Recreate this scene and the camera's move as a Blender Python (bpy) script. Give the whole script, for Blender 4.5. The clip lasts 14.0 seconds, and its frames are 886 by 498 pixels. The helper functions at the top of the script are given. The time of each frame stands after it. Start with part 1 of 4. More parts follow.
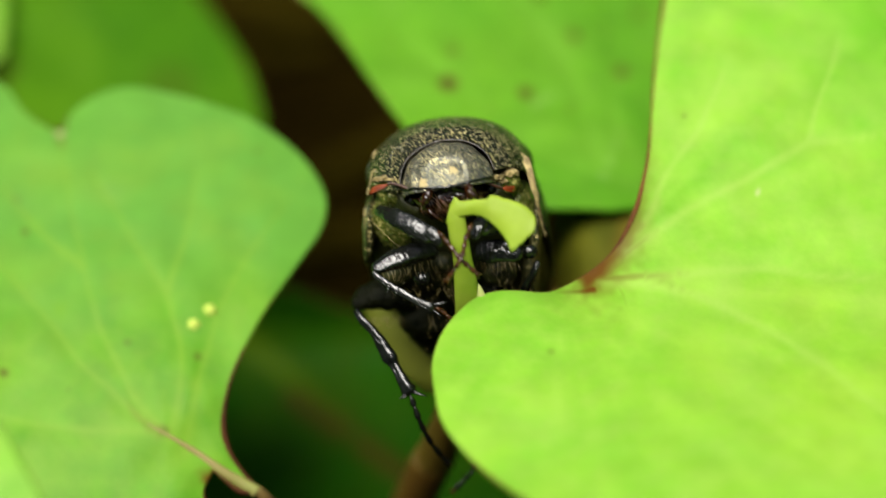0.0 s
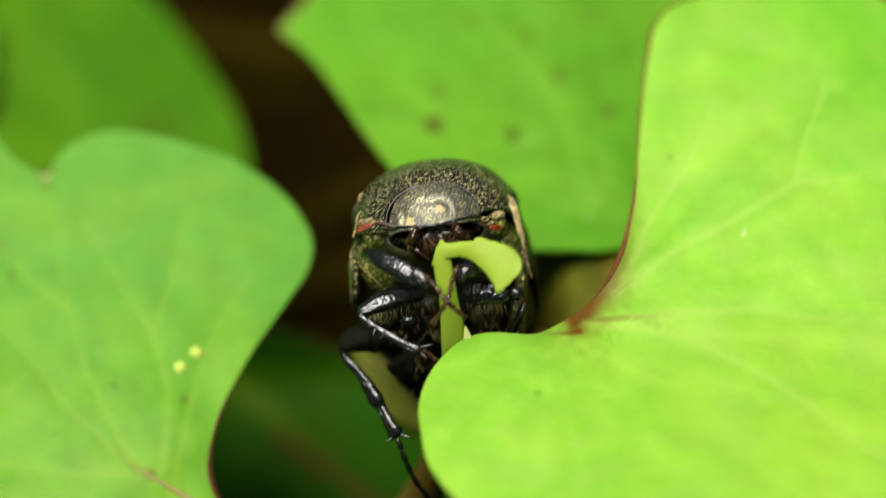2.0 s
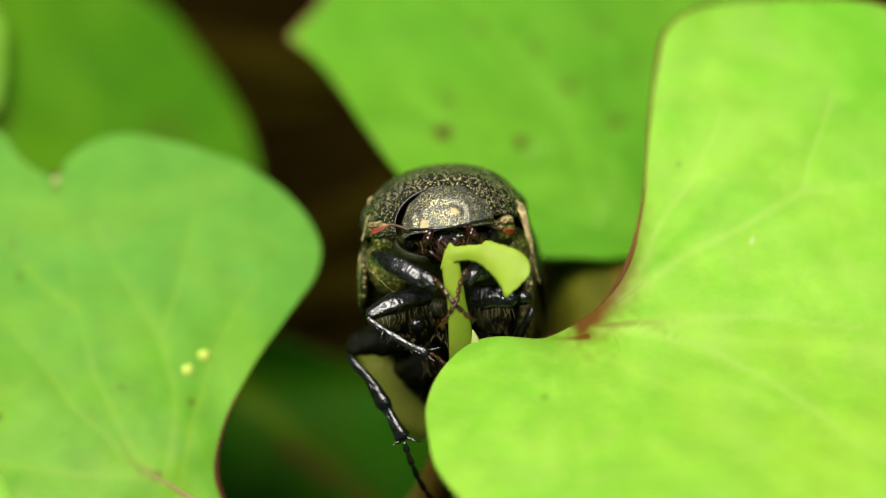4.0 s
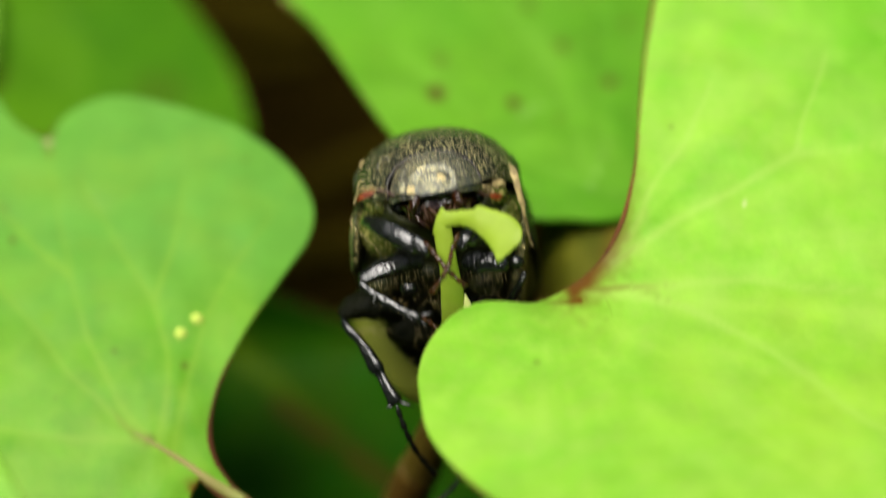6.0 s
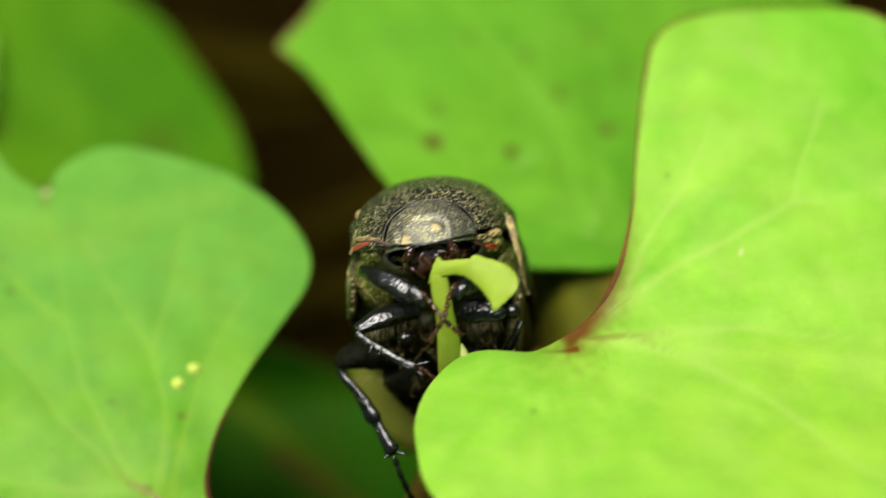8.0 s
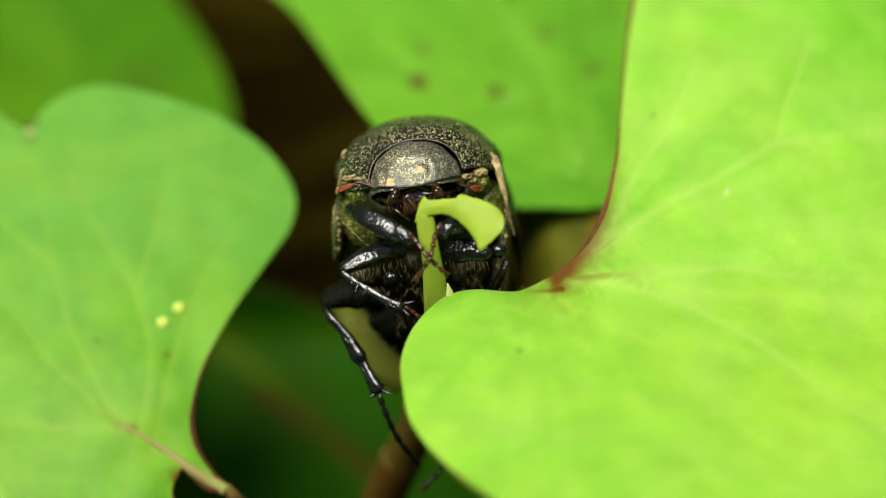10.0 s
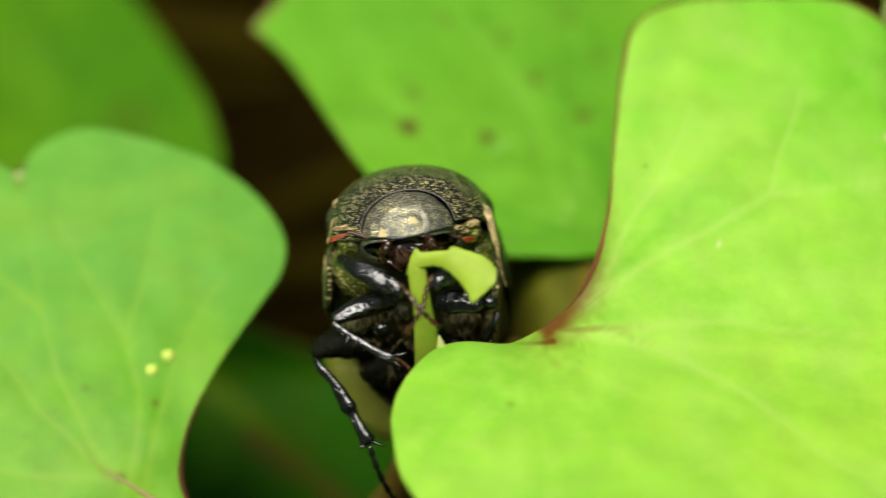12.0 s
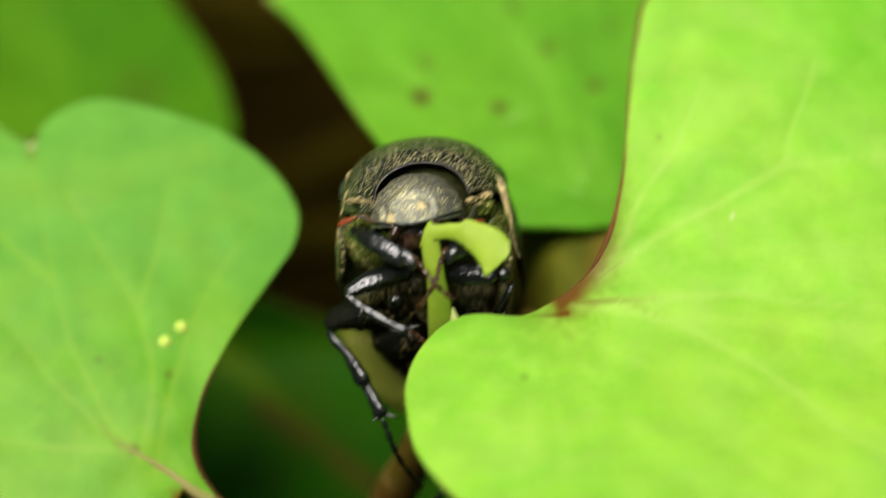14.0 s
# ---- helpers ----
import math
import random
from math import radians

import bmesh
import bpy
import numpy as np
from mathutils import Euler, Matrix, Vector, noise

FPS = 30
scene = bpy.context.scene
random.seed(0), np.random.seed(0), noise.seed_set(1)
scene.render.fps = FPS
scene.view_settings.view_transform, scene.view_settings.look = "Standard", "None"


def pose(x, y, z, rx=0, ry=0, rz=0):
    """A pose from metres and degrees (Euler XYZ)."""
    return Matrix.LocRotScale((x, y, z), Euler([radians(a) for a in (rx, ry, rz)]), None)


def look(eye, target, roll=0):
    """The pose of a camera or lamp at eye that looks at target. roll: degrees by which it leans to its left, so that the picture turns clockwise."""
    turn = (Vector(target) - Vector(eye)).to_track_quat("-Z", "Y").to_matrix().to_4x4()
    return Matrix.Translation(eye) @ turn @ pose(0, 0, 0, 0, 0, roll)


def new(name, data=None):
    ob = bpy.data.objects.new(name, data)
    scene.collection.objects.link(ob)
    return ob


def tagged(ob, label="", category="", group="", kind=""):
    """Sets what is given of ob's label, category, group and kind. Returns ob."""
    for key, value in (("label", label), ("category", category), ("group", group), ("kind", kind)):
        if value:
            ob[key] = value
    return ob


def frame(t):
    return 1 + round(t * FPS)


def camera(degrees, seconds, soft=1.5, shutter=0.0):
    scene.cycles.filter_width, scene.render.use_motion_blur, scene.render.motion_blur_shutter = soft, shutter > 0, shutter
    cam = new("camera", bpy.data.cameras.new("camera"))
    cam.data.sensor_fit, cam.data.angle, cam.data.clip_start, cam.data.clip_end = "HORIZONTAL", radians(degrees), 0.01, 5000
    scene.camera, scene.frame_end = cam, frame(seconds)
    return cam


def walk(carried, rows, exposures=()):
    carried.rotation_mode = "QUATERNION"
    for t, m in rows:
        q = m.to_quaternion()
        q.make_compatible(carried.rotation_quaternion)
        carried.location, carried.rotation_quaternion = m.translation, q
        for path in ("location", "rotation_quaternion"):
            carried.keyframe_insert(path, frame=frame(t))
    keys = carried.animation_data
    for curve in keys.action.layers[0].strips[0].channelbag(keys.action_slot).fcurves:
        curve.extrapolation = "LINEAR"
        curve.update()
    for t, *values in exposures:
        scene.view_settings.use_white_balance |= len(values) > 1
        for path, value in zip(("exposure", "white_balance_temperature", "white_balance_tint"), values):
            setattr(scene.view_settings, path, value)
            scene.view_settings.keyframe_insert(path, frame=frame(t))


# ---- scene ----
MM = 0.001
TILT = 45.0          # the sight line looks down by this much
HEIGHT = 0.060       # of the beetle above the soil

# the axes in which the place is laid out: x to the right, y up across the line of sight, z towards the viewer, in millimetres
SIGHT = pose(0, 0, HEIGHT, 90 - TILT, 0, 0)

cam = camera(15, 14.0, soft=1.2, shutter=0.75)
cam.data.dof.use_dof = True
cam.data.dof.focus_distance = 0.1636
cam.data.dof.aperture_fstop = 16.5
walk(cam, [
    (0.0, SIGHT @ pose(0.000000, 0.000001, 0.172800, 0.0022, -0.0060, 0.0002)),
    (0.1, SIGHT @ pose(-0.000017, 0.000033, 0.172827, -0.0912, -0.0999, -0.0802)),
    (0.2, SIGHT @ pose(-0.000033, 0.000066, 0.172854, -0.0364, -0.1359, -0.1606)),
    (0.3, SIGHT @ pose(-0.000050, 0.000099, 0.172880, 0.1368, -0.2169, -0.2411)),
    (0.4, SIGHT @ pose(-0.000066, 0.000132, 0.172907, 0.0882, -0.2617, -0.3215)),
    (0.5, SIGHT @ pose(-0.000083, 0.000165, 0.172934, 0.0584, -0.2149, -0.4019)),
    (0.6, SIGHT @ pose(-0.000017, 0.000220, 0.172913, 0.2087, -0.0573, -0.4207)),
    (0.7, SIGHT @ pose(0.000050, 0.000275, 0.172892, 0.4868, -0.0648, -0.4395)),
    (0.8, SIGHT @ pose(0.000117, 0.000330, 0.172872, 0.6404, -0.1026, -0.4583)),
    (0.9, SIGHT @ pose(0.000183, 0.000386, 0.172851, 0.7527, -0.1612, -0.4770)),
    (1.0, SIGHT @ pose(0.000250, 0.000441, 0.172830, 0.7858, -0.1669, -0.4958)),
    (1.1, SIGHT @ pose(0.000251, 0.000488, 0.172790, 0.6976, -0.1921, -0.4507)),
    (1.2, SIGHT @ pose(0.000252, 0.000536, 0.172749, 0.6692, -0.0617, -0.4057)),
    (1.3, SIGHT @ pose(0.000254, 0.000584, 0.172709, 0.6160, 0.0768, -0.3606)),
    (1.4, SIGHT @ pose(0.000255, 0.000631, 0.172669, 0.5629, 0.1347, -0.3155)),
    (1.5, SIGHT @ pose(0.000256, 0.000679, 0.172628, 0.7217, 0.1342, -0.2704)),
    (1.6, SIGHT @ pose(0.000258, 0.000609, 0.172651, 0.9169, -0.0034, -0.2606)),
    (1.7, SIGHT @ pose(0.000260, 0.000539, 0.172673, 0.8789, -0.1641, -0.2508)),
    (1.8, SIGHT @ pose(0.000262, 0.000469, 0.172696, 0.8440, -0.1964, -0.2410)),
    (1.9, SIGHT @ pose(0.000264, 0.000399, 0.172718, 0.7811, -0.1795, -0.2312)),
    (2.0, SIGHT @ pose(0.000266, 0.000328, 0.172741, 0.6044, -0.1478, -0.2214)),
    (2.1, SIGHT @ pose(0.000282, 0.000401, 0.172711, 0.5584, -0.0448, -0.2756)),
    (2.2, SIGHT @ pose(0.000298, 0.000474, 0.172682, 0.6891, 0.0556, -0.3298)),
    (4.3, SIGHT @ pose(-0.000099, -0.001509, 0.173092, 1.2711, -0.1420, 0.3979)),
    (4.4, SIGHT @ pose(0.000054, -0.001226, 0.173012, 0.7413, -0.0305, 0.1626)),
    (4.5, SIGHT @ pose(0.000207, -0.000942, 0.172933, 0.5951, -0.0746, -0.0728)),
    (4.6, SIGHT @ pose(0.000154, -0.000747, 0.172970, 0.3360, -0.2413, -0.0284)),
    (4.7, SIGHT @ pose(0.000101, -0.000552, 0.173008, 0.5141, -0.2672, 0.0159)),
    (4.8, SIGHT @ pose(0.000048, -0.000357, 0.173045, 0.6517, -0.3424, 0.0602)),
    (4.9, SIGHT @ pose(-0.000005, -0.000162, 0.173082, 0.3729, -0.3239, 0.1046)),
    (5.0, SIGHT @ pose(-0.000058, 0.000033, 0.173120, 0.1500, -0.1748, 0.1489)),
    (5.1, SIGHT @ pose(0.000045, 0.000175, 0.173097, -0.0316, -0.0585, 0.1187)),
    (5.2, SIGHT @ pose(0.000149, 0.000317, 0.173075, -0.1171, -0.0084, 0.0884)),
    (5.3, SIGHT @ pose(0.000252, 0.000458, 0.173053, -0.0134, -0.0713, 0.0581)),
    (5.4, SIGHT @ pose(0.000356, 0.000600, 0.173031, -0.0019, -0.2646, 0.0279)),
    (5.5, SIGHT @ pose(0.000459, 0.000741, 0.173009, 0.0838, -0.3418, -0.0024)),
    (5.6, SIGHT @ pose(0.000451, 0.000664, 0.173008, 0.3496, -0.3594, 0.0404)),
    (5.7, SIGHT @ pose(0.000443, 0.000587, 0.173007, 0.4196, -0.2755, 0.0831)),
    (5.8, SIGHT @ pose(0.000435, 0.000510, 0.173006, 0.3854, -0.1701, 0.1258)),
    (5.9, SIGHT @ pose(0.000426, 0.000433, 0.173004, 0.3236, -0.0564, 0.1686)),
    (6.0, SIGHT @ pose(0.000418, 0.000356, 0.173003, 0.0531, -0.0873, 0.2113)),
    (6.1, SIGHT @ pose(0.000432, 0.000470, 0.173003, -0.2405, -0.1685, 0.1180)),
    (6.2, SIGHT @ pose(0.000447, 0.000583, 0.173002, -0.3237, -0.2538, 0.0247)),
    (6.3, SIGHT @ pose(0.000461, 0.000697, 0.173002, -0.2620, -0.3088, -0.0686)),
    (6.4, SIGHT @ pose(0.000476, 0.000811, 0.173002, -0.0655, -0.2675, -0.1619)),
    (6.5, SIGHT @ pose(0.000490, 0.000924, 0.173001, 0.0482, -0.2195, -0.2552)),
    (6.6, SIGHT @ pose(0.000506, 0.000857, 0.173008, -0.0127, -0.1922, -0.2772)),
    (6.7, SIGHT @ pose(0.000521, 0.000789, 0.173016, -0.1604, -0.0359, -0.2991)),
    (6.8, SIGHT @ pose(0.000537, 0.000722, 0.173023, -0.2356, 0.1107, -0.3211)),
    (6.9, SIGHT @ pose(0.000553, 0.000655, 0.173030, -0.3157, 0.1464, -0.3430)),
    (7.0, SIGHT @ pose(0.000568, 0.000587, 0.173038, -0.1864, 0.1827, -0.3650)),
    (7.1, SIGHT @ pose(0.000552, 0.000462, 0.173123, 0.2827, 0.2208, -0.3205)),
    (7.2, SIGHT @ pose(0.000536, 0.000338, 0.173207, 0.8438, -0.0021, -0.2761)),
    (7.3, SIGHT @ pose(0.000519, 0.000213, 0.173292, 1.2270, -0.2398, -0.2316)),
    (7.4, SIGHT @ pose(0.000503, 0.000088, 0.173377, 1.2418, -0.3154, -0.1872)),
    (7.5, SIGHT @ pose(0.000487, -0.000037, 0.173462, 1.0073, -0.3167, -0.1427)),
    (7.6, SIGHT @ pose(0.000578, 0.000070, 0.173370, 0.6106, -0.1238, -0.1130)),
    (7.7, SIGHT @ pose(0.000670, 0.000177, 0.173278, 0.4616, 0.0948, -0.0833)),
    (7.8, SIGHT @ pose(0.000762, 0.000285, 0.173185, 0.5228, 0.2017, -0.0536)),
    (7.9, SIGHT @ pose(0.000853, 0.000392, 0.173093, 0.6997, 0.1471, -0.0238)),
    (8.0, SIGHT @ pose(0.000945, 0.000499, 0.173001, 0.8451, 0.0355, 0.0059)),
    (8.1, SIGHT @ pose(0.000856, 0.000446, 0.172991, 0.9362, -0.1341, 0.0435)),
    (8.2, SIGHT @ pose(0.000766, 0.000394, 0.172981, 0.9938, -0.2107, 0.0812)),
    (8.3, SIGHT @ pose(0.000677, 0.000341, 0.172971, 0.9298, -0.2031, 0.1189)),
    (8.4, SIGHT @ pose(0.000587, 0.000288, 0.172961, 0.8818, -0.2312, 0.1566)),
    (8.5, SIGHT @ pose(0.000498, 0.000236, 0.172951, 0.7691, -0.3278, 0.1942)),
    (8.6, SIGHT @ pose(0.000415, 0.000132, 0.173002, 0.6355, -0.3816, 0.1760)),
    (8.7, SIGHT @ pose(0.000332, 0.000027, 0.173052, 0.3261, -0.3904, 0.1579)),
    (10.8, SIGHT @ pose(0.000435, 0.001609, 0.172853, -0.1848, -0.4110, 0.0607)),
    (10.9, SIGHT @ pose(0.000323, 0.001858, 0.172833, -0.1814, -0.5023, -0.0116)),
    (11.0, SIGHT @ pose(0.000212, 0.002107, 0.172813, -0.0306, -0.4500, -0.0839)),
    (11.1, SIGHT @ pose(0.000187, 0.002172, 0.172757, 0.1022, -0.2333, -0.0313)),
    (11.2, SIGHT @ pose(0.000162, 0.002237, 0.172701, 0.1601, -0.2213, 0.0214)),
    (11.3, SIGHT @ pose(0.000137, 0.002301, 0.172645, 0.1029, -0.3954, 0.0740)),
    (11.4, SIGHT @ pose(0.000112, 0.002366, 0.172589, -0.0384, -0.4835, 0.1266)),
    (11.5, SIGHT @ pose(0.000087, 0.002431, 0.172533, 0.0029, -0.5387, 0.1792)),
    (11.6, SIGHT @ pose(-0.000035, 0.002535, 0.172495, 0.0249, -0.7514, 0.2471)),
    (11.7, SIGHT @ pose(-0.000157, 0.002640, 0.172457, -0.0011, -0.9664, 0.3149)),
    (11.8, SIGHT @ pose(-0.000280, 0.002745, 0.172419, -0.0604, -1.0556, 0.3828)),
    (11.9, SIGHT @ pose(-0.000402, 0.002849, 0.172381, -0.1142, -1.0095, 0.4507)),
    (12.0, SIGHT @ pose(-0.000525, 0.002954, 0.172343, -0.1791, -0.8577, 0.5186)),
    (12.1, SIGHT @ pose(-0.000529, 0.003086, 0.172285, -0.2234, -0.7139, 0.4973)),
    (12.2, SIGHT @ pose(-0.000534, 0.003218, 0.172227, -0.4147, -0.7197, 0.4761)),
    (12.3, SIGHT @ pose(-0.000539, 0.003350, 0.172169, -0.6303, -0.8131, 0.4548)),
    (12.4, SIGHT @ pose(-0.000543, 0.003483, 0.172111, -0.7397, -1.0068, 0.4336)),
    (12.5, SIGHT @ pose(-0.000548, 0.003615, 0.172053, -0.6565, -1.0482, 0.4124)),
    (12.6, SIGHT @ pose(-0.000704, 0.003720, 0.172013, -0.4189, -0.9990, 0.5054)),
    (12.7, SIGHT @ pose(-0.000860, 0.003825, 0.171973, -0.1521, -0.9578, 0.5983)),
    (12.8, SIGHT @ pose(-0.001016, 0.003930, 0.171933, 0.0506, -0.9307, 0.6913)),
    (12.9, SIGHT @ pose(-0.001172, 0.004035, 0.171893, 0.0220, -0.9722, 0.7843)),
    (13.0, SIGHT @ pose(-0.001328, 0.004140, 0.171853, -0.1518, -1.0154, 0.8773)),
    (13.1, SIGHT @ pose(-0.001196, 0.004178, 0.171824, -0.2594, -0.7834, 0.8083)),
    (13.2, SIGHT @ pose(-0.001065, 0.004216, 0.171795, -0.5081, -0.5313, 0.7393)),
    (13.3, SIGHT @ pose(-0.000933, 0.004255, 0.171766, -0.8612, -0.4908, 0.6704)),
    (13.4, SIGHT @ pose(-0.000802, 0.004293, 0.171737, -0.8977, -0.4973, 0.6014)),
    (13.5, SIGHT @ pose(-0.000670, 0.004331, 0.171709, -0.7648, -0.5488, 0.5324)),
    (13.6, SIGHT @ pose(-0.000725, 0.004239, 0.171812, -0.5326, -0.6954, 0.5255)),
    (13.7, SIGHT @ pose(-0.000780, 0.004146, 0.171915, -0.4830, -0.8895, 0.5185)),
    (13.8, SIGHT @ pose(-0.000836, 0.004054, 0.172018, -0.5616, -0.9480, 0.5116)),
    (13.9, SIGHT @ pose(-0.000891, 0.003961, 0.172121, -0.7581, -0.9173, 0.5046)),
    (14.0, SIGHT @ pose(-0.000946, 0.003869, 0.172224, -0.9736, -0.7756, 0.4977)),
])

# ---- world and light ----
world = bpy.data.worlds.new("sky")
scene.world = world
world.use_nodes = True
wn = world.node_tree.nodes
sky = wn.new("ShaderNodeTexSky")
sky.sky_type = "NISHITA"
sky.sun_disc = False
sky.sun_elevation = radians(72)
sky.sun_rotation = radians(240)
sky.dust_density = 4.0
haze = wn.new("ShaderNodeHueSaturation")      # a thin even cloud takes most of the blue out of the sky
haze.inputs["Saturation"].default_value = 0.45
world.node_tree.links.new(sky.outputs[0], haze.inputs["Color"])
world.node_tree.links.new(haze.outputs[0], wn["Background"].inputs[0])
wn["Background"].inputs[1].default_value = 0.075
sun = new("sun", bpy.data.lights.new("sun", "SUN"))
sun.data.energy = 4.6
sun.data.angle = radians(42)
sun.data.color = (1.0, 0.96, 0.88)
sun.matrix_world = look((math.sin(radians(240)) * 0.31, math.cos(radians(240)) * 0.31, 0.95), (0, 0, 0))
scene.view_settings.exposure = 0.745


# ---- materials ----
def material(name):
    m = bpy.data.materials.new(name)
    m.use_nodes = True
    nt = m.node_tree
    return m, nt, nt.nodes["Principled BSDF"], nt.nodes, nt.links


def coords(nt):
    return nt.nodes.new("ShaderNodeTexCoord").outputs["Object"]


def noise_tex(nt, scale, detail=3.0, rough=0.55, vec=None):
    n = nt.nodes.new("ShaderNodeTexNoise")
    n.inputs["Scale"].default_value, n.inputs["Detail"].default_value, n.inputs["Roughness"].default_value = scale, detail, rough
    nt.links.new(vec if vec else coords(nt), n.inputs["Vector"])
    return n.outputs["Fac"]


def ramp(nt, fac, stops):
    r = nt.nodes.new("ShaderNodeValToRGB")
    while len(r.color_ramp.elements) < len(stops):
        r.color_ramp.elements.new(0.5)
    for e, (p, c) in zip(r.color_ramp.elements, stops):
        e.position, e.color = p, (*c, 1) if len(c) == 3 else c
    nt.links.new(fac, r.inputs[0])
    return r.outputs[0]


def grey(a):
    return (a, a, a)


def mix(nt, fac, a, b, mode="MIX"):
    m = nt.nodes.new("ShaderNodeMix")
    m.data_type, m.blend_type = "RGBA", mode
    for sock, val in ((m.inputs[0], fac), (m.inputs[6], a), (m.inputs[7], b)):
        if isinstance(val, (int, float)):
            sock.default_value = val
        elif isinstance(val, tuple):
            sock.default_value = (*val, 1)
        else:
            nt.links.new(val, sock)
    return m.outputs[2]


def bump(nt, bsdf, height, strength, distance):
    b = nt.nodes.new("ShaderNodeBump")
    b.inputs["Strength"].default_value, b.inputs["Distance"].default_value = strength, distance
    nt.links.new(height, b.inputs["Height"])
    nt.links.new(b.outputs[0], bsdf.inputs["Normal"])


def attribute(nt, name):
    a = nt.nodes.new("ShaderNodeAttribute")
    a.attribute_name = name
    return a.outputs["Fac"]


def leaf_material(name, dark, light, vein, red=(0.11, 0.022, 0.004), through_light=0.35, rough=0.45, patch=170, gloss=0.22, age=0.5, lighting_tint=None):
    m, nt, bsdf, nodes, links = material(name)
    broad = noise_tex(nt, patch, 3, 0.5)
    fine = noise_tex(nt, 1100, 4, 0.6)
    col = mix(nt, ramp(nt, broad, [(0.32, grey(0)), (0.68, grey(1))]), dark, light)
    col = mix(nt, ramp(nt, fine, [(0.35, grey(0)), (0.75, grey(0.35))]), col, vein)
    ageing = noise_tex(nt, 75, 2, 0.5)
    col = mix(nt, ramp(nt, ageing, [(0.45, grey(0)), (0.72, grey(age))]), col, tuple(c * k for c, k in zip(light, (1.3, 1.02, 0.9))))
    mesh = nodes.new("ShaderNodeTexVoronoi")           # the net of the finest veins
    mesh.feature = "DISTANCE_TO_EDGE"
    mesh.inputs["Scale"].default_value = 560
    links.new(coords(nt), mesh.inputs["Vector"])
    col = mix(nt, ramp(nt, mesh.outputs["Distance"], [(0.0, grey(0.05)), (0.12, grey(0))]), col, vein)
    # Lighting put into the colour: one leaf's turned-away side, another's sky sheen.
    col = mix(nt, attribute(nt, "lighting_tint"), col, lighting_tint or dark)
    mottle = ramp(nt, noise_tex(nt, 480, 4, 0.65), [(0.30, grey(0.87)), (0.70, grey(1.09))])
    col = mix(nt, 1.0, col, mottle, "MULTIPLY")
    yellowing = ramp(nt, noise_tex(nt, 210, 3, 0.6), [(0.48, grey(0)), (0.72, grey(0.35))])
    col = mix(nt, yellowing, col, vein)
    col = mix(nt, attribute(nt, "vein"), col, vein)
    col = mix(nt, attribute(nt, "red"), col, red)
    col = mix(nt, attribute(nt, "spot"), col, (0.070, 0.031, 0.008))
    col = mix(nt, attribute(nt, "pale"), col, (0.45, 0.50, 0.22))
    links.new(col, bsdf.inputs["Base Color"])
    bsdf.inputs["Roughness"].default_value = rough
    bsdf.inputs["Specular IOR Level"].default_value = gloss
    cells = nodes.new("ShaderNodeTexVoronoi")
    cells.inputs["Scale"].default_value = 2600
    links.new(coords(nt), cells.inputs["Vector"])
    bump(nt, bsdf, cells.outputs["Distance"], 0.12, 0.00008)
    tr = nodes.new("ShaderNodeBsdfTranslucent")
    glow = mix(nt, 0.5, col, tuple(c * k for c, k in zip(light, (1.4, 1.15, 1.1))))
    links.new(mix(nt, attribute(nt, "red"), glow, red), tr.inputs["Color"])
    mx = nodes.new("ShaderNodeMixShader")
    mx.inputs[0].default_value = through_light
    links.new(bsdf.outputs[0], mx.inputs[1])
    links.new(tr.outputs[0], mx.inputs[2])
    links.new(mx.outputs[0], nodes["Material Output"].inputs["Surface"])
    return m


def plain(name, a, b, scale, rough=0.5, relief=0.0, metal=0.0, spec=0.5):
    m, nt, bsdf, nodes, links = material(name)
    links.new(mix(nt, ramp(nt, noise_tex(nt, scale, 4, 0.6), [(0.3, grey(0)), (0.7, grey(1))]), a, b), bsdf.inputs["Base Color"])
    bsdf.inputs["Roughness"].default_value, bsdf.inputs["Metallic"].default_value = rough, metal
    bsdf.inputs["Specular IOR Level"].default_value = spec
    if relief:
        bump(nt, bsdf, noise_tex(nt, scale * 3, 4, 0.6), 0.6, relief)
    return m


def pitted(name, a, b, density):
    """Hard black cuticle with rows of fine pits."""
    m, nt, bsdf, nodes, links = material(name)
    links.new(mix(nt, noise_tex(nt, 2200, 3, 0.6), a, b), bsdf.inputs["Base Color"])
    v = nodes.new("ShaderNodeTexVoronoi")
    v.inputs["Scale"].default_value = density
    links.new(coords(nt), v.inputs["Vector"])
    links.new(ramp(nt, noise_tex(nt, 1500, 3, 0.6), [(0.35, grey(0.12)), (0.70, grey(0.25))]), bsdf.inputs["Roughness"])
    bsdf.inputs["Specular IOR Level"].default_value = 0.6
    uneven = mix(nt, 0.45, ramp(nt, v.outputs["Distance"], [(0.1, grey(0)), (0.45, grey(1))]), noise_tex(nt, 3800, 4, 0.65))
    bump(nt, bsdf, uneven, 0.5, 0.00006)
    return m


